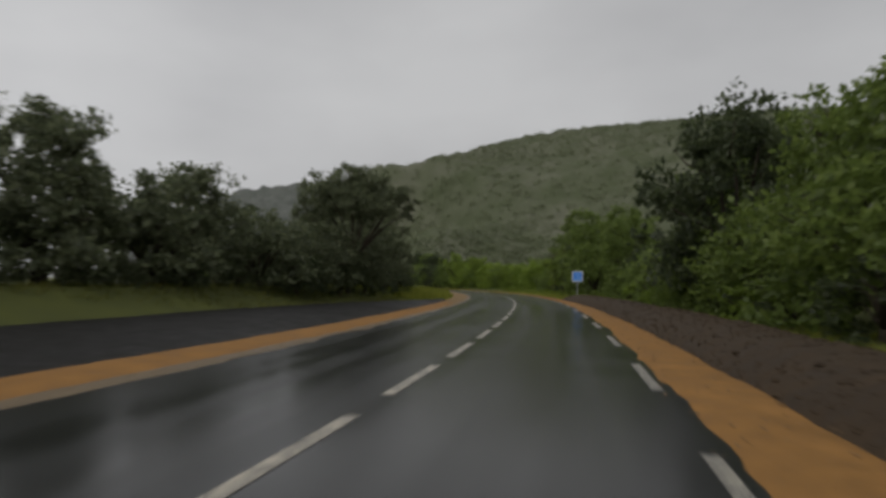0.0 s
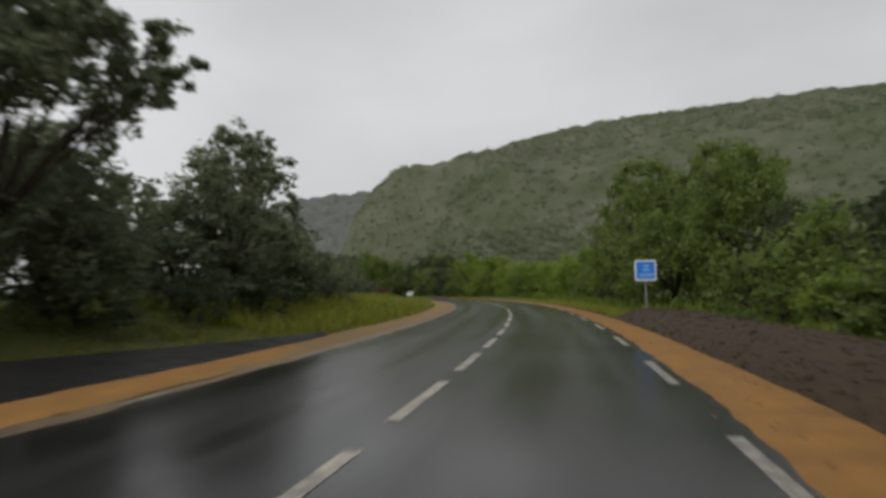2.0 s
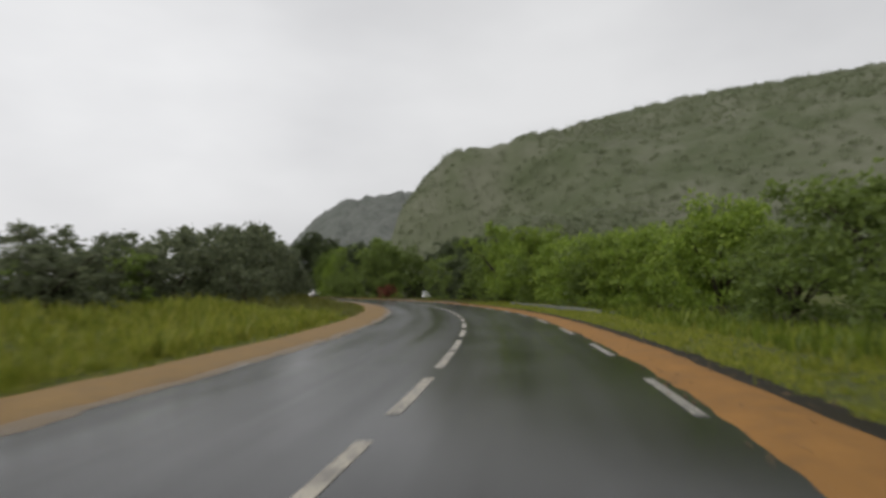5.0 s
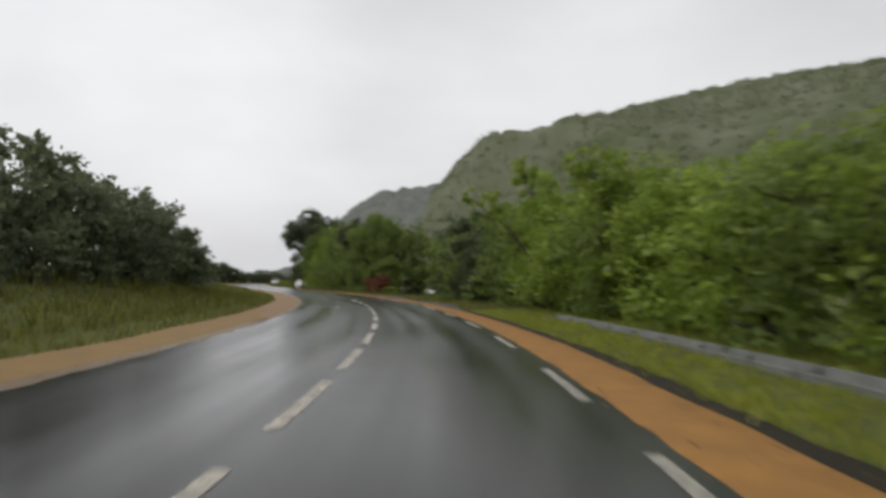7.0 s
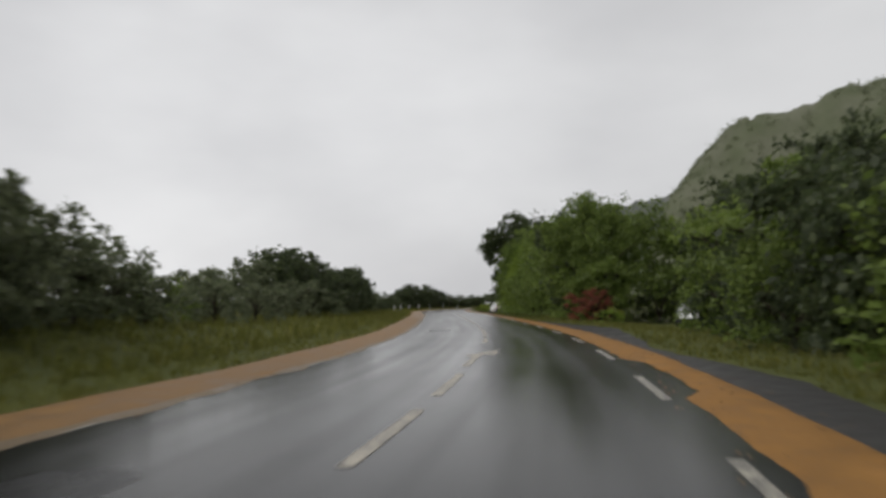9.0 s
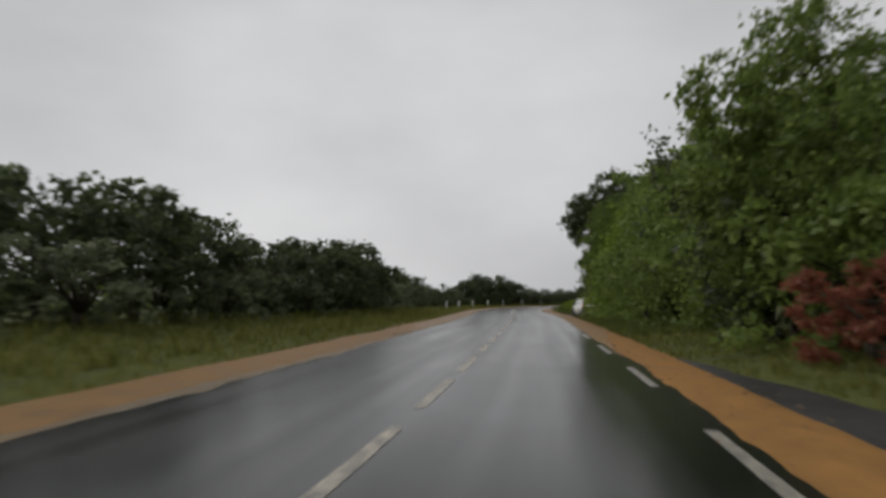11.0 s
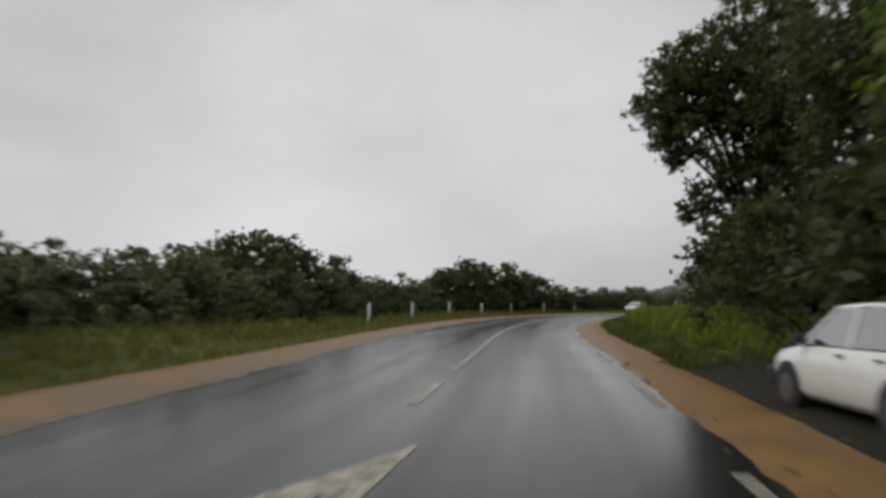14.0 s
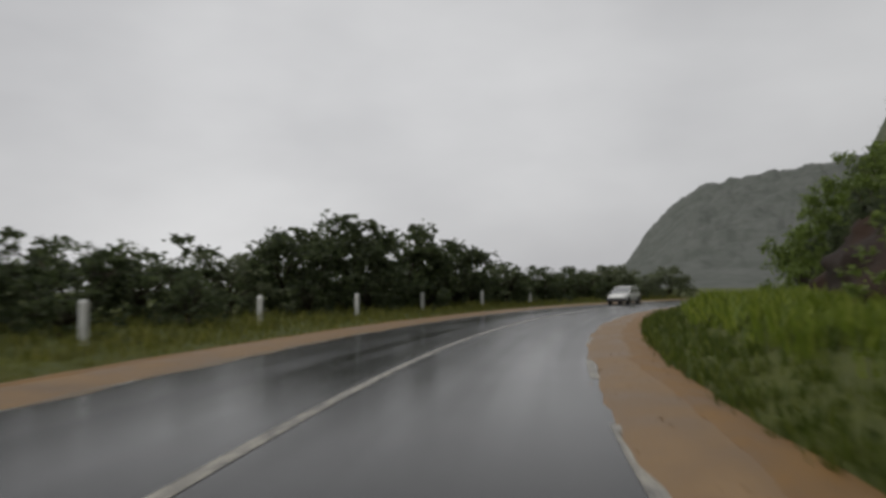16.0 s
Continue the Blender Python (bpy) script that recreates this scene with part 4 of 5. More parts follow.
# single trees with a shape of their own
lobed_tree(44.2, -10.6, ((43.1, -10.4, 7.9, 1.1), (44.8, -12.8, 7.1, 1.3), (44.6, -9.2, 7.6, 1.2), (43.6, -7.4, 6.6, 0.9), (44.0, -9.9, 6.4, 1.4), (43.9, -11.6, 6.0, 1.2), (44.4, -13.6, 5.7, 1.0), (44.7, -6.9, 5.7, 0.5), (43.0, -8.0, 5.7, 0.9),
                        (46.4, -10.8, 7.4, 1.3), (46.8, -8.6, 6.7, 1.1), (46.2, -12.6, 6.2, 1.2), (41.6, -11.4, 6.8, 1.2), (41.2, -9.6, 6.2, 1.0), (48.2, -10.2, 6.0, 1.1), (46.2, -6.8, 6.5, 0.5), (46.0, -7.3, 7.2, 0.6), (45.8, -7.0, 5.9, 0.5), (44.2, -10.8, 2.6, 1.5), (46.0, -9.2, 2.2, 1.3)),
           "grey", 0.18, 32, "airy umbrella-shaped tree, sky showing below its crown", 57, 0.07)
lobed_tree(56.0, -10.0, ((57.1, -9.8, 6.3, 0.8), (57.1, -8.8, 5.6, 0.7), (54.9, -10.2, 5.5, 1.0), (55.0, -8.9, 4.2, 1.0), (56.8, -8.6, 3.3, 0.8), (56.6, -10.6, 3.6, 1.3), (55.4, -11.0, 4.6, 1.2), (56.0, -9.6, 2.0, 1.2)),
           "grey", 0.17, 26, "small rounded grey-green tree beside the grass", 58, 0.06)
lobed_tree(66.4, -13.0, ((65.9, -14.1, 9.2, 1.1), (66.6, -12.9, 8.8, 1.0), (66.2, -11.7, 7.4, 1.0), (66.7, -13.2, 7.0, 1.3), (66.8, -15.4, 8.0, 1.2), (65.5, -10.9, 5.6, 0.7), (65.3, -11.4, 4.2, 1.1), (67.0, -10.8, 4.3, 0.6), (65.9, -13.5, 5.2, 1.4),
                         (68.2, -13.8, 7.8, 1.2), (64.6, -14.6, 6.4, 1.2), (67.6, -15.2, 5.8, 1.3), (66.2, -12.8, 2.8, 1.5)),
           "grey", 0.19, 24, "feathery grey-green tree with a ragged top", 59, 0.1)
lobed_tree(85.8, 8.4, ((84.0, 6.0, 3.6, 0.45), (84.6, 6.6, 3.9, 0.7), (85.2, 7.3, 4.0, 0.8), (85.6, 8.3, 4.3, 0.8), (86.2, 9.4, 4.5, 0.9), (85.0, 7.3, 3.0, 1.1), (86.2, 8.6, 3.8, 1.3), (85.6, 7.8, 1.9, 1.2)),
           "lime", 0.15, 28, "bright green tree with sprays reaching to the verge", 60, 0.06)
lobed_tree(143.0, 8.6, ((141.8, 7.0, 6.8, 0.8), (142.3, 7.6, 6.1, 1.0), (144.0, 5.0, 5.6, 0.6), (144.0, 6.2, 5.2, 0.9), (143.0, 8.6, 4.9, 1.5), (144.2, 9.0, 6.4, 1.0), (142.0, 9.0, 3.4, 1.7), (145.6, 8.4, 4.2, 1.5), (140.6, 8.0, 4.2, 1.4), (144.4, 8.2, 2.4, 1.5)),
           "lime", 0.16, 26, "ragged bright green tree with open twigs at the top", 51, 0.06)
lobed_tree(133.4, 9.2, ((132.8, 7.2, 5.4, 0.9), (133.2, 8.2, 5.0, 1.3), (134.4, 9.0, 4.2, 1.6), (132.0, 9.2, 3.4, 1.7), (134.6, 10.4, 5.2, 1.2), (133.4, 8.4, 2.2, 1.4)),
           "lime", 0.17, 26, "bright green tree leaning over the concrete drain", 52, 0.06)
lobed_tree(190.0, 9.0, ((190.0, 8.2, 7.6, 1.7), (189.2, 6.4, 6.2, 1.6), (191.0, 10.6, 6.8, 2.0), (189.6, 5.9, 4.2, 1.5), (188.2, 8.0, 4.9, 2.0), (192.0, 9.0, 4.5, 2.2), (187.0, 12.0, 6.0, 2.1), (190.2, 7.2, 2.4, 1.7)),
           "green", 0.2, 22, "broad dark green tree with a domed crown", 53)
lobed_tree(226.4, 9.6, ((225.2, 6.2, 4.1, 1.3), (224.3, 5.8, 2.6, 0.8), (224.0, 6.6, 2.0, 0.8), (224.4, 5.7, 3.5, 0.8), (226.0, 6.5, 5.7, 1.5), (224.4, 7.25, 7.2, 1.8), (228.2, 7.6, 4.8, 1.7), (226.4, 9.6, 8.2, 2.2), (223.4, 9.0, 4.8, 2.1), (229.0, 9.6, 6.6, 2.0), (227.4, 9.2, 3.0, 1.8), (223.9, 8.4, 3.3, 1.4)),
           "lush", 0.15, 30, "leafy green tree hanging low over the parked car", 54)
lobed_tree(250.6, 10.8, ((249.2, 7.3, 8.0, 1.4), (249.4, 6.8, 9.5, 1.4), (249.8, 7.4, 11.4, 1.7), (249.6, 8.6, 9.6, 1.6), (249.3, 8.3, 5.2, 1.1), (250.0, 9.6, 10.6, 2.4), (250.8, 11.2, 13.0, 2.7), (252.0, 12.4, 9.0, 3.2), (249.2, 10.6, 7.0, 2.4), (250.6, 10.2, 4.0, 1.5), (252.0, 12.6, 4.4, 2.4), (248.0, 12.2, 10.0, 2.8), (250.4, 10.4, 2.0, 1.4)),
           "deep", 0.25, 22, "great dark tree whose limbs reach over the verge", 55, 0.16)
lobed_tree(238.0, 12.4, ((237.0, 9.8, 8.0, 2.0), (238.0, 12.4, 10.4, 2.8), (239.6, 11.2, 7.0, 2.4), (236.2, 11.6, 5.4, 2.4), (238.6, 11.0, 3.4, 2.2), (240.2, 13.2, 9.4, 2.6)),
           "deep", 0.25, 20, "dark tree with dense foliage shading the verge", 56, 0.13)

# undergrowth below the trees by the lay-by and behind the heaped earth bank
urng = random.Random(21)
for i in range(15):
    s = -8 + i * 5.0
    plant("bush_dark", s, min(layby_out(s) - 2.7, -9.6) + urng.uniform(-0.5, 0.4), urng.uniform(1.9, 2.8), 1.3)
for i in range(11):
    plant(urng.choice(("bush_dark", "bush_green")), -8 + i * 6.4, 9.2 + urng.uniform(-0.2, 0.6), urng.uniform(1.6, 2.3), 1.2)

for i in range(42):
    s = 118 + i * 5.1
    plant("bush_grey" if s < 200 else urng.choice(("bush_dark", "bush_grey")), s, -11.4 - 1.4 * smooth(235, 250, s) + 2.4 * smooth(272, 290, s) + urng.uniform(-0.5, 0.5), urng.uniform(2.2, 3.1), 1.2)

for i in range(15):
    plant(urng.choice(("bush_grey", "bush_green", "bush_grey")), 60 + i * 3.7, -13.2 - 1.6 * smooth(70, 85, 60 + i * 3.7) + urng.uniform(-0.6, 0.6), urng.uniform(2.3, 3.1), 1.35)

for i in range(14):
    plant("bush_dark", 246 + i * 6.2 + urng.uniform(-1.5, 1.5), -9.9 + urng.uniform(-0.3, 0.4), urng.uniform(1.5, 2.1), 1.3)

for i in range(36):
    s = 206 + i * 3.6
    plant("bush_dark", s + urng.uniform(-0.8, 0.8), -14.2 - 1.2 * smooth(235, 250, s) + 2.6 * smooth(272, 290, s) + urng.uniform(-0.5, 0.5), urng.uniform(2.8, 3.6), 1.4)

for i in range(9):
    plant(urng.choice(("bush_green", "bush_lime", "bush_green")), 22 + i * 4.6 + urng.uniform(-1, 1), 8.5 + urng.uniform(-0.2, 0.4), urng.uniform(1.1, 1.8), 1.1)

for s in (-8, -2, 4, 10, 16, 22, 29):
    plant("mid_grey", s + urng.uniform(-1, 1), -15.6 + urng.uniform(-0.6, 0.6), urng.uniform(4.8, 5.8), 1.2)

# trees behind the front rows
brng = random.Random(11)
for s in range(-10, 60, 9):
    plant("bush_dark", s + brng.uniform(-2, 2), -22 + brng.uniform(-2, 2), brng.uniform(5.5, 6.5), 1.3)
    plant("bush_green", s + brng.uniform(-2, 2), 18 + brng.uniform(-2, 3), brng.uniform(5.0, 6.0), 1.3)
for s in range(66, 300, 13):
    plant("bush_grey", s + brng.uniform(-3, 3), -20 + brng.uniform(-2, 2), brng.uniform(2.6, 3.2), 1.4)


# scrub of the plain between the road and the hills
def far_scrub():
    rng = np.random.default_rng(77)
    near, far = [], []
    while len(near) < 800 or len(far) < 1700:
        if len(far) < 1700:
            ang, r = radians(rng.uniform(-40, 45)), rng.uniform(95, 230)
            x, y = -math.sin(ang) * r, 40 + math.cos(ang) * r
            bin_, h, room = far, rng.uniform(1.8, 4.2), 24
        else:
            x, y = -60 + rng.uniform(-170, 170), 130 + rng.uniform(-190, 190)
            bin_, h, room = near, rng.uniform(0.9, 1.9), 21
        if np.min((RX - x) ** 2 + (RY - y) ** 2) > room ** 2:
            bin_.append((x, y, h))
    for name, spots, per, leaf, label in (("far_scrub", far, 26, 0.8, "low green scrub on the plain before the hills"), ("near_scrub", near, 30, 0.36, "low thorny scrub on the open ground")):
        p = np.array(spots)
        v, f = leaves(rng, np.stack([p[:, 0], p[:, 1], p[:, 2] * 0.45], 1), p[:, 2] * 0.62, per, leaf)
        v[:, 2] = np.maximum(v[:, 2] - 0.3, -0.3)
        tagged(new(name, leaf_mesh(name, v, f, LEAF["green"])), label, "scrub", kind="stuff")


far_scrub()


def hill_wood(name, of, per_row, n_trees, cols, size, leaf, per, material, label, seed):
    """Many scrub trees scattered over a hill's face and crest."""
    rng = np.random.default_rng(seed)
    co = np.array([v.co for v in bpy.data.objects[of].data.vertices]).reshape(-1, per_row, 3)
    i, j = rng.uniform(0, len(co) - 1.01, n_trees), rng.uniform(*cols, n_trees)
    i0, j0 = i.astype(int), j.astype(int)
    fi, fj = (i - i0)[:, None], (j - j0)[:, None]
    p = (co[i0, j0] * (1 - fi) + co[i0 + 1, j0] * fi) * (1 - fj) + (co[i0, j0 + 1] * (1 - fi) + co[i0 + 1, j0 + 1] * fi) * fj
    p = p[p[:, 2] > 1.5]
    r = size * rng.uniform(0.45, 1.4, len(p))
    p[:, 2] += r * 0.2
    v, f = half_leaves(leaves(rng, p, r, per, leaf * 1.35)[0])
    tagged(new(name, leaf_mesh(name, v, f, material)), label, "woodland", kind="stuff")


hill_wood("hill_wood", "hill_near", 119, 5200, (82, 113), 1.9, 0.8, 14, HILL_LEAF_HAZED, "grey-green scrub trees along the hill's crest", 5)
hill_wood("slope_wood", "hill_near", 119, 2400, (20, 100), 3.0, 0.9, 40, HILL_LEAF_HAZED, "scattered scrub trees on the hillside", 8)
hill_wood("hill_foot_wood", "hill_near", 119, 2700, (1, 40), 3.0, 1.0, 18, LEAF["grey"], "green trees along the foot of the hill", 6)


# grass
def blades(name, label, spots, height, material, seed, per=7):
    rng = np.random.default_rng(seed)
    n = len(spots)
    base = np.repeat(np.asarray(spots), per, axis=0)
    m = n * per
    base[:, :2] += rng.normal(size=(m, 2)) * 0.09
    a = rng.uniform(0, math.tau, m)
    hgt = height * rng.uniform(0.45, 1.25, m) * np.repeat(rng.uniform(0.6, 1.2, n), per)
    hgt *= 1 + 0.3 * np.sin(base[:, 0] * 1.1 + 0.7 * np.sin(base[:, 1] * 0.6)) * np.sin(base[:, 1] * 0.9 + 1.3) + 0.18 * np.sin(base[:, 0] * 2.9) * np.sin(base[:, 1] * 2.3)
    lean = hgt * rng.uniform(0.1, 0.6, m)
    wdt = 0.012 + 0.03 * height
    ux, uy = np.cos(a), np.sin(a)
    px, py = -uy * wdt, ux * wdt
    q = np.zeros((m, 4, 3))
    q[:, 0] = base + np.stack([-px, -py, np.full(m, -0.03)], 1)
    q[:, 1] = base + np.stack([px, py, np.full(m, -0.03)], 1)
    q[:, 2] = base + np.stack([lean * ux * 0.5 + px * 0.8, lean * uy * 0.5 + py * 0.8, hgt * 0.65], 1)
    q[:, 3] = base + np.stack([lean * ux, lean * uy, hgt], 1)
    tagged(new(name, leaf_mesh(name, q.reshape(-1, 3), np.arange(4 * m).reshape(-1, 4), material)), label, "grass", kind="stuff")


def scatter(seed, s0, s1, d0, d1, per_m2):
    rng = random.Random(seed)
    out = []
    for _ in range(int((s1 - s0) * abs(d1 - d0) * per_m2)):
        s, d = rng.uniform(s0, s1), d0 + (d1 - d0) * rng.random() ** 1.35
        if d < 0 and s < 62 and d > layby_out(s):
            continue
        if d > 0 and s < 63.5 and d < 7.3:
            continue
        if 142 < s < 187 and 4.2 < d < 4.4 + apron_w(s) or 64 < s < 144 and 4.2 < d < 4.6:
            continue
        if 222 < s < 233 and 4.3 < d < 7.2:
            continue
        if s > 232 and 5.6 < d < 6.3 + 0.45 * wob(s * 1.3, 61, 1) and rng.random() < 0.75:
            continue
        if 110.5 < s < 136.6 and 6.6 < d < 7.28:
            continue
        out.append(at(s, d, land(s, d)))
    return out


blades("grass_left", "short yellow-green verge grass", scatter(1, 46, 112, -5.2, -13, 8), 0.17, GRASS, 1, 4)
blades("layby_grass", "dull short grass behind the lay-by", scatter(17, -4, 50, -8, -18, 8), 0.17, GRASS_DULL, 17, 4)
blades("dull_grass_left", "short dull green verge grass", scatter(9, 112, 330, -5.15, -11, 10), 0.17, GRASS_DULL, 9, 3)
blades("tall_grass_left", "tall yellow-green grass on the verge", scatter(2, 52, 112, -5.6, -12, 10), 0.42, GRASS, 2, 6)
blades("dull_tall_grass_left", "tufts of taller dull green grass", scatter(8, 112, 330, -6.5, -13, 3), 0.36, GRASS_DULL, 8, 6)
blades("grass_right", "short green verge grass", scatter(3, -5, 63, 7.3, 10, 7) + scatter(33, 63, 142, 4.45, 10, 19), 0.13, GRASS, 3, 6)
blades("dull_grass_right", "dull green grass below the trees", scatter(13, 142, 236, 4.45, 10, 8), 0.16, GRASS_DULL, 13, 6)
blades("shade_grass", "grass below the overhanging trees, tinted dark for shade", scatter(41, 196, 223, 4.42, 9, 16), 0.2, GRASS_SHADED, 41, 6)
blades("tall_grass_right", "lush tall green grass on the roadside bank", scatter(4, 236, 300, 5.7, 11, 13) + scatter(6, 60, 112, 6.5, 10, 5), 0.44, GRASS_TALL, 4, 6)
blades("low_grass_bank", "shorter grass at the foot of the bank, tinted dark for shade", scatter(14, 232, 300, 4.42, 8.5, 17), 0.22, GRASS_SHADED, 14, 6)

# ---------------------------------------------------------------- earth bank in the cutting
def earth_bank():
    verts, faces = [], []
    nu, nv = 56, 16
    for i in range(nu):
        for j in range(nv):
            u, v = i / (nu - 1), j / (nv - 1)
            s = 255 + 37 * u
            env = math.sin(math.pi * min(max(u, 0.02), 0.98)) ** 0.5
            z = land(s, 11) - 0.5 + v * (3.0 + 1.3 * smooth(0.1, 0.45, u)) * env
            d = 10.3 - 0.7 * (1 - u) + 2.6 * v + 0.9 * noise.noise(Vector((s * 0.35, v * 3, 2.0))) + 0.35 * noise.noise(Vector((s * 1.1, v * 7, 5.0)))
            verts.append(at(s, d, z))
    for i in range(nu - 1):
        for j in range(nv - 1):
            a = i * nv + j
            faces.append((a, a + 1, a + nv + 1, a + nv))
    n0 = len(verts)
    for i in range(nu):
        s = 255 + 37 * i / (nu - 1)
        verts.append(at(s, 17, verts[i * nv + nv - 1].z - 1.2))
    for i in range(nu - 1):
        faces.append((i * nv + nv - 1, n0 + i, n0 + i + 1, (i + 1) * nv + nv - 1))
    tagged(new("earth_bank", mesh("earth_bank", verts, faces, EARTH, flat=False)), "bare brown earth bank of the road cutting", "bank", kind="structure")


earth_bank()


# ---------------------------------------------------------------- stop sign at the heaped earth bank
def rounded(bm, w, h, y0, y1, r):
    """A rounded rectangular plate in the xz plane."""
    pts = []
    for cx, cz, a0 in ((w / 2 - r, h / 2 - r, 0), (-w / 2 + r, h / 2 - r, 90), (-w / 2 + r, -h / 2 + r, 180), (w / 2 - r, -h / 2 + r, 270)):
        for k in range(6):
            a = radians(a0 + 18 * k)
            pts.append((cx + r * math.cos(a), cz + r * math.sin(a)))
    f = [bm.verts.new((x, y0, z)) for x, z in pts]
    b = [bm.verts.new((x, y1, z)) for x, z in pts]
    bm.faces.new(f)
    bm.faces.new(b[::-1])
    for i in range(len(pts)):
        j = (i + 1) % len(pts)
        bm.faces.new((f[i], b[i], b[j], f[j]))


def info_sign():
    root = thing("road_sign", along(63.4, 6.0, 0.06, -4), "square blue road sign with white border on a grey post", "sign")
    bm = bmesh.new()
    lathe(bm, [(0.036, -0.3), (0.036, 2.42), (0.02, 2.44)], 14, "z")
    part("post", bm, ZINC, root, "grey galvanised post")
    bm = bmesh.new()
    rounded(bm, 0.93, 0.92, -0.055, -0.04, 0.07)
    pl = part("panel", bm, SIGNWHITE, root, "white bordered sign panel")
    pl.location = (0, 0, 1.98)
    bm = bmesh.new()
    rounded(bm, 0.79, 0.78, -0.060, -0.056, 0.05)
    part("face", bm, BLUE, pl, "bright blue face")
    for z, w, h in ((0.2, 0.25, 0.1), (0.03, 0.28, 0.1), (-0.19, 0.62, 0.1), (-0.32, 0.58, 0.035)):
        bm = bmesh.new()
        rounded(bm, w, h, -0.066, -0.061, 0.015)
        part("text_bar", bm, PALE, pl, "pale unreadable line").location = (0.03, 0, z)
    for z in (-0.25, 0.25):
        bm = bmesh.new()
        box(bm, -0.06, 0.06, -0.039, 0.05, z - 0.025, z + 0.025, 0.006)
        part("clamp", bm, ZINC, pl)


info_sign()


# ---------------------------------------------------------------- white delineator posts round the bend
def bend_posts():
    def one(m):
        root = thing("marker_post", m, "white-painted concrete marker post at the road edge", "post", "marker posts round the bend")
        bm = bmesh.new()
        box(bm, -0.085, 0.085, -0.075, 0.075, -0.3, 0.96, 0.02)
        part("shaft", bm, POSTWHITE, root)
        bm = bmesh.new()
        vs = [bm.verts.new(p) for p in ((-0.08, -0.07, 0.961), (0.08, -0.07, 0.961), (0.08, 0.07, 0.961), (-0.08, 0.07, 0.961), (-0.055, -0.03, 1.03), (0.055, -0.03, 1.03), (0.055, 0.05, 1.03), (-0.055, 0.05, 1.03))]
        for f in ((0, 1, 5, 4), (1, 2, 6, 5), (2, 3, 7, 6), (3, 0, 4, 7), (4, 5, 6, 7)):
            bm.faces.new([vs[i] for i in f])
        part("cap", bm, POSTWHITE, root)
        return root

    first = None
    for s, d, t in ((256.0, -8.15, 3), (264.0, -8.15, -4), (271.8, -8.15, 5), (279.3, -8.15, 2), (286.4, -8.15, -3), (294.6, -8.15, 4), (302.4, -8.15, 0)):
        m = along(s, d, land(s, d), t)
        first = one(m) if first is None else (copy_thing(first, m) and first)


bend_posts()


# ---------------------------------------------------------------- small white hatchback
def loft(bm, sections):
    """Joins closed rings of equal length."""
    rings = [[bm.verts.new(p) for p in sec] for sec in sections]
    n = len(rings[0])
    for a, b in zip(rings, rings[1:]):
        for k in range(n):
            bm.faces.new((a[k], a[(k + 1) % n], b[(k + 1) % n], b[k]))
    bm.faces.new(rings[0][::-1])
    bm.faces.new(rings[-1])


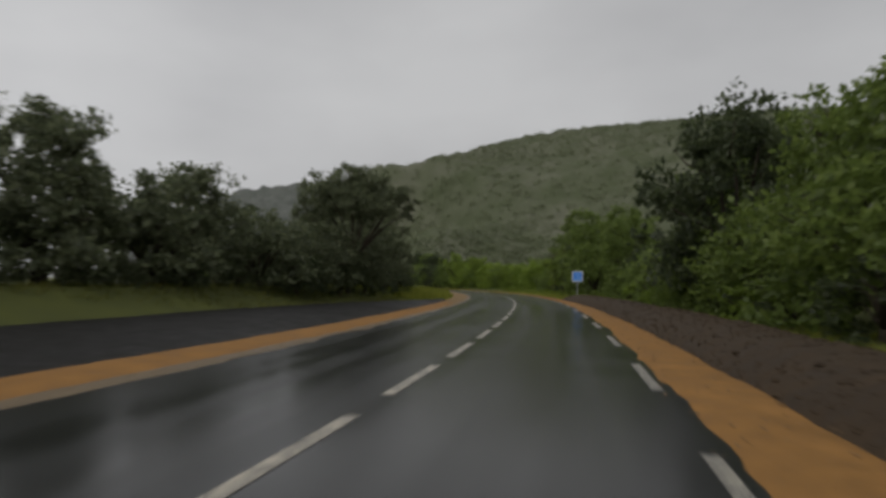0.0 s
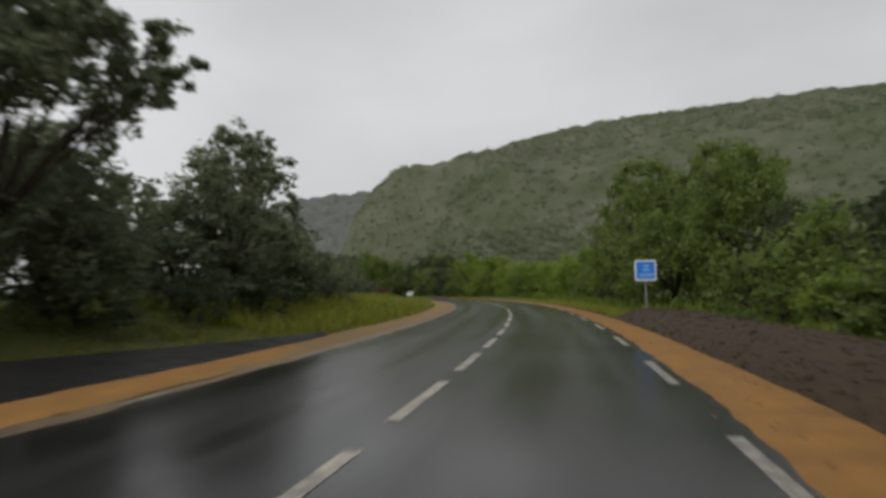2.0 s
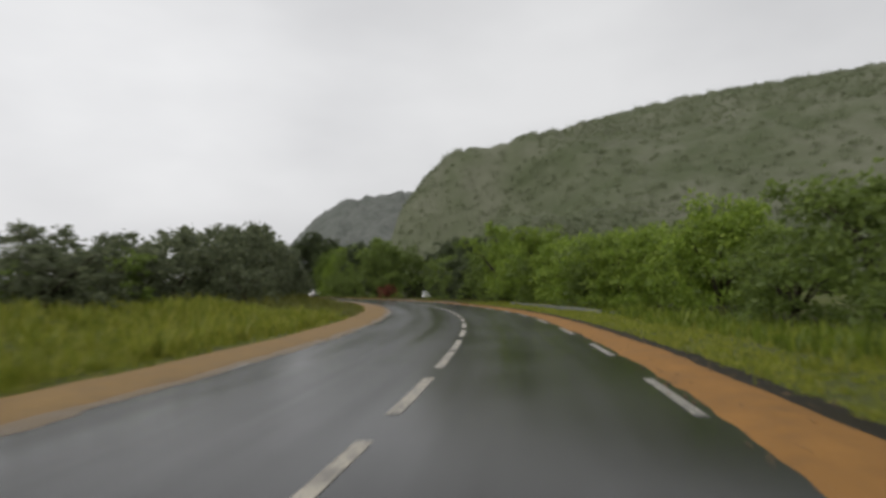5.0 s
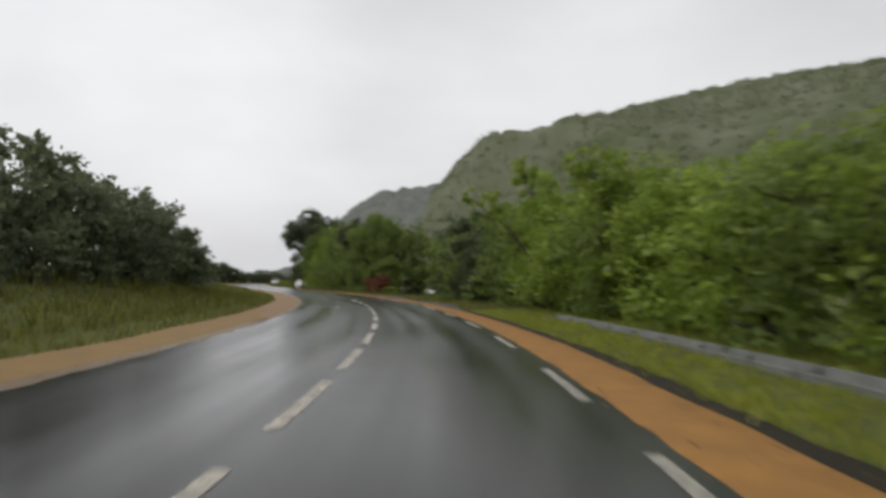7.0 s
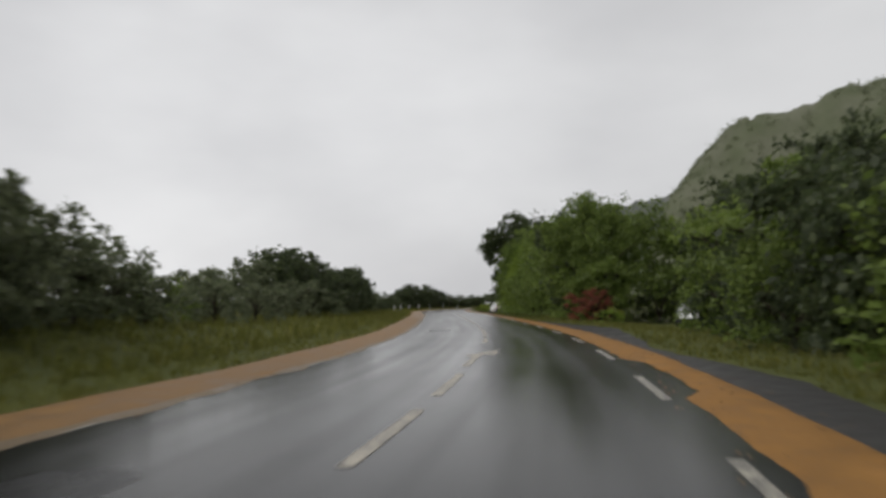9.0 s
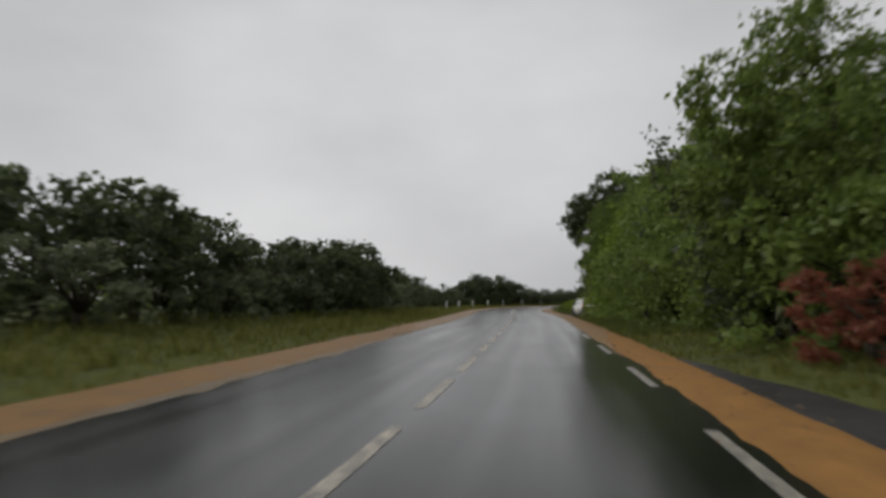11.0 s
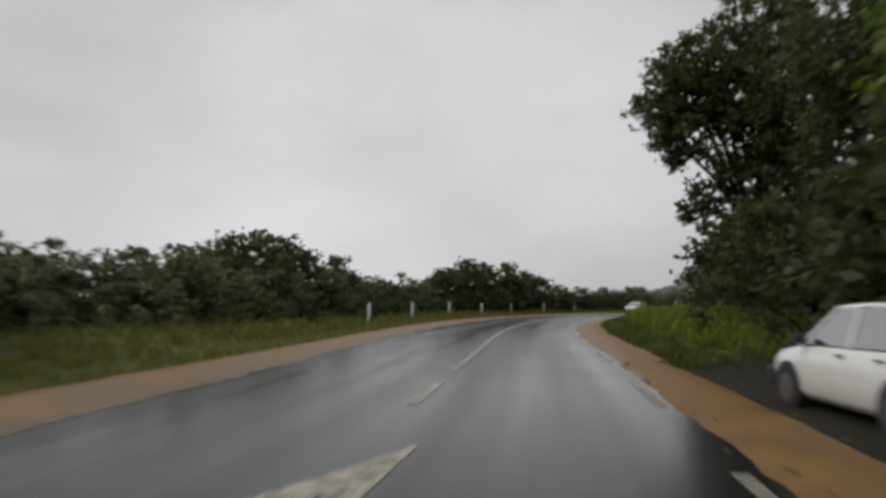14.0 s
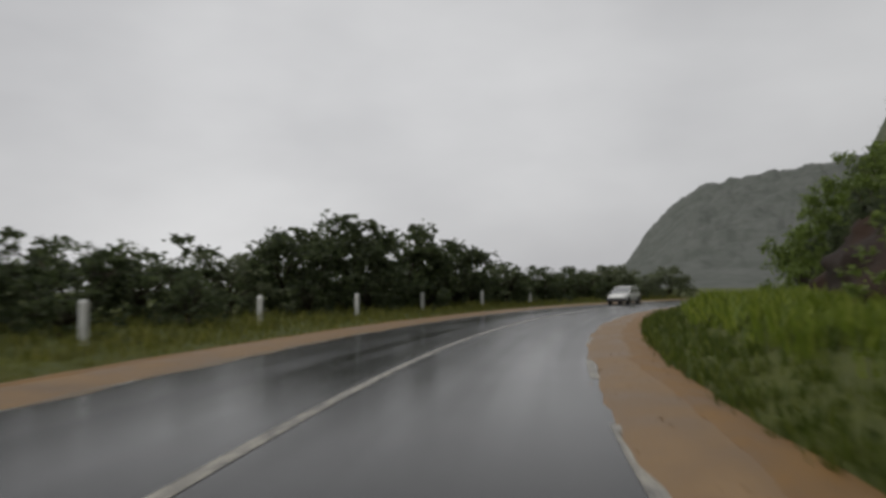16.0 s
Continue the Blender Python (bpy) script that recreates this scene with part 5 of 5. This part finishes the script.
def hatchback(m, label):
    """Nose towards +y; length 3.7, width 1.6, height 1.4."""
    root = thing("car", m, label, "car", "parked cars")
    # lower body, from tail to nose: y, half width, sill z, belt z
    secs = []
    for y, w, z0, z1 in ((-1.80, 0.66, 0.42, 0.80), (-1.77, 0.75, 0.30, 0.88), (-1.60, 0.785, 0.22, 0.91), (-0.8, 0.80, 0.19, 0.90), (0.0, 0.80, 0.19, 0.885), (0.75, 0.795, 0.19, 0.86),
                         (0.95, 0.79, 0.2, 0.845), (1.45, 0.765, 0.22, 0.77), (1.72, 0.72, 0.28, 0.70), (1.80, 0.62, 0.36, 0.62)):
        zm = z0 + (z1 - z0) * 0.55
        secs.append([(-w * 0.90, y, z0), (-w * 0.985, y, z0 + 0.1), (-w, y, zm), (-w * 0.965, y, z1 - 0.05), (-w * 0.9, y, z1), (-w * 0.45, y, z1 + 0.025),
                     (w * 0.45, y, z1 + 0.025), (w * 0.9, y, z1), (w * 0.965, y, z1 - 0.05), (w, y, zm), (w * 0.985, y, z0 + 0.1), (w * 0.90, y, z0)])
    bm = bmesh.new()
    loft(bm, secs)
    me = bpy.data.meshes.new("body")
    bmesh.ops.recalc_face_normals(bm, faces=bm.faces)
    bm.to_mesh(me)
    bm.free()
    me.shade_smooth()
    body = part("body", me, WHITE, root, "white dirt-streaked body shell")
    # cabin: roof and pillars, with the glass set in
    roof = [(-1.42, 0.60, 1.36), (-1.2, 0.615, 1.40), (-0.4, 0.62, 1.415), (0.12, 0.605, 1.385), (0.22, 0.59, 1.36)]
    bm = bmesh.new()
    loft(bm, [[(-w, y, z - 0.05), (-w * 0.96, y, z - 0.01), (-w * 0.5, y, z + 0.012), (w * 0.5, y, z + 0.012), (w * 0.96, y, z - 0.01), (w, y, z - 0.05)] for y, w, z in roof])
    part("roof", bm, WHITE, root)

    def bar(a, b, w0):
        bm_ = bmesh.new()
        tube(bm_, [a, b], [w0, w0], 6)
        return bm_

    for sx in (-1, 1):
        for a, b, w0 in (((sx * 0.73, 0.90, 0.85), (sx * 0.585, 0.2, 1.35), 0.032), ((sx * 0.745, -0.28, 0.88), (sx * 0.605, -0.3, 1.37), 0.035), ((sx * 0.745, -1.1, 0.9), (sx * 0.605, -1.0, 1.37), 0.035),
                         ((sx * 0.70, -1.73, 0.88), (sx * 0.60, -1.40, 1.34), 0.06)):
            part("pillar", bar(a, b, w0), WHITE, root)
        for pts in (((0.745, -0.24, 0.9), (0.735, 0.78, 0.88), (0.60, 0.2, 1.34), (0.61, -0.27, 1.36)), ((0.75, -1.07, 0.91), (0.75, -0.31, 0.9), (0.612, -0.32, 1.36), (0.612, -0.99, 1.36)),
                    ((0.735, -1.6, 0.92), (0.75, -1.13, 0.91), (0.61, -1.04, 1.355), (0.605, -1.33, 1.34))):
            vs = [(sx * x, y, z) for x, y, z in pts] + [(sx * (x - 0.012), y, z) for x, y, z in pts]
            part("side_window", mesh("side_window", vs, [(0, 1, 2, 3), (7, 6, 5, 4), (0, 4, 5, 1), (1, 5, 6, 2), (2, 6, 7, 3), (3, 7, 4, 0)], GLASS), None, root)
        # wheel-arch liners, handles, mirrors
        for y in (-1.18, 1.16):
            bm = bmesh.new()
            lathe(bm, [(0.335, sx * 0.60), (0.335, sx * 0.803), (0.30, sx * 0.806)], 24)
            part("wheel_arch", bm, GREYPL, root).location = (0, y, 0.30)
            bm = bmesh.new()
            lathe(bm, [(0.19, sx * 0.64), (0.26, sx * 0.64), (0.285, sx * 0.67), (0.285, sx * 0.79), (0.26, sx * 0.815), (0.19, sx * 0.815)], 28)
            wheel = part("wheel", bm, RUBBER, root, "black rubber tyre on a steel wheel")
            wheel.location = (0, y, 0.285)
            bm = bmesh.new()
            lathe(bm, [(0.05, sx * 0.80), (0.15, sx * 0.79), (0.185, sx * 0.81), (0.188, sx * 0.818), (0.17, sx * 0.822), (0.06, sx * 0.826)], 24)
            part("rim", bm, STEEL, wheel)
        bm = bmesh.new()
        box(bm, sx * 0.785 if sx > 0 else -0.93, 0.93 if sx > 0 else sx * 0.785, 0.62, 0.74, 0.88, 1.0, 0.02)
        part("mirror", bm, GREYPL, root)
        for y in (-0.2, -0.98):
            bm = bmesh.new()
            box(bm, min(sx * 0.785, sx * 0.812), max(sx * 0.785, sx * 0.812), y, y + 0.13, 0.78, 0.81, 0.006)
            part("door_handle", bm, GREYPL, root)
        bm = bmesh.new()
        loft(bm, [[(sx * 0.60, -1.80, 0.62), (sx * 0.745, -1.76, 0.62), (sx * 0.73, -1.66, 0.62)], [(sx * 0.60, -1.81, 0.80), (sx * 0.745, -1.775, 0.80), (sx * 0.74, -1.66, 0.80)],
                  [(sx * 0.635, -1.70, 1.06), (sx * 0.70, -1.67, 1.06), (sx * 0.69, -1.6, 1.06)]])
        part("tail_lamp", bm, TAIL, root, "tall red tail lamp")
        bm = bmesh.new()
        box(bm, min(sx * 0.36, sx * 0.62), max(sx * 0.36, sx * 0.62), 1.70, 1.79, 0.58, 0.68, 0.02)
        part("headlamp", bm, LAMP, root)
    for name, pts in (("windscreen", ((-0.71, 0.90, 0.87), (0.71, 0.90, 0.87), (0.565, 0.235, 1.345), (-0.565, 0.235, 1.345))), ("rear_window", ((-0.62, -1.72, 0.92), (0.62, -1.72, 0.92), (0.54, -1.43, 1.33), (-0.54, -1.43, 1.33)))):
        vs = list(pts) + [(x * 0.99, y - 0.01, z - 0.01) for x, y, z in pts]
        part(name, mesh(name, vs, [(0, 1, 2, 3), (7, 6, 5, 4), (0, 4, 5, 1), (1, 5, 6, 2), (2, 6, 7, 3), (3, 7, 4, 0)], GLASS), None, root)
    for name, y0, y1, top in (("rear_bumper", -1.90, -1.70, 0.7), ("front_bumper", 1.68, 1.87, 0.52)):
        bm = bmesh.new()
        box(bm, -0.77, 0.77, y0, y1, 0.26, top, 0.05)
        part(name, bm, GREYPL, root, "dark grey plastic bumper")
    bm = bmesh.new()
    box(bm, -0.26, 0.26, -1.915, -1.895, 0.44, 0.55, 0.006)
    part("plate", bm, SIGNWHITE, root)
    for y0, y1 in ((-0.85, -0.62), (0.12, 0.3)):
        for sx in (-0.38, 0.38):
            bm = bmesh.new()
            box(bm, sx - 0.22, sx + 0.22, y0, y1, 0.5, 1.18, 0.06)
            part("seat", bm, GREYPL, root)
    return root


parked = hatchback(along(226.9, 5.6, -0.03, 7, 0.97), "white small hatchback parked half on the muddy shoulder")
tagged(copy_thing(parked, along(182.6, 13.0, land(182.6, 13.0) - 0.02, 152, 0.95)), "white small hatchback parked under the trees by a track")
tagged(copy_thing(parked, along(306, -2.1, 0.01, 180, 1.0)), "white small car on the wet road beyond the bend")
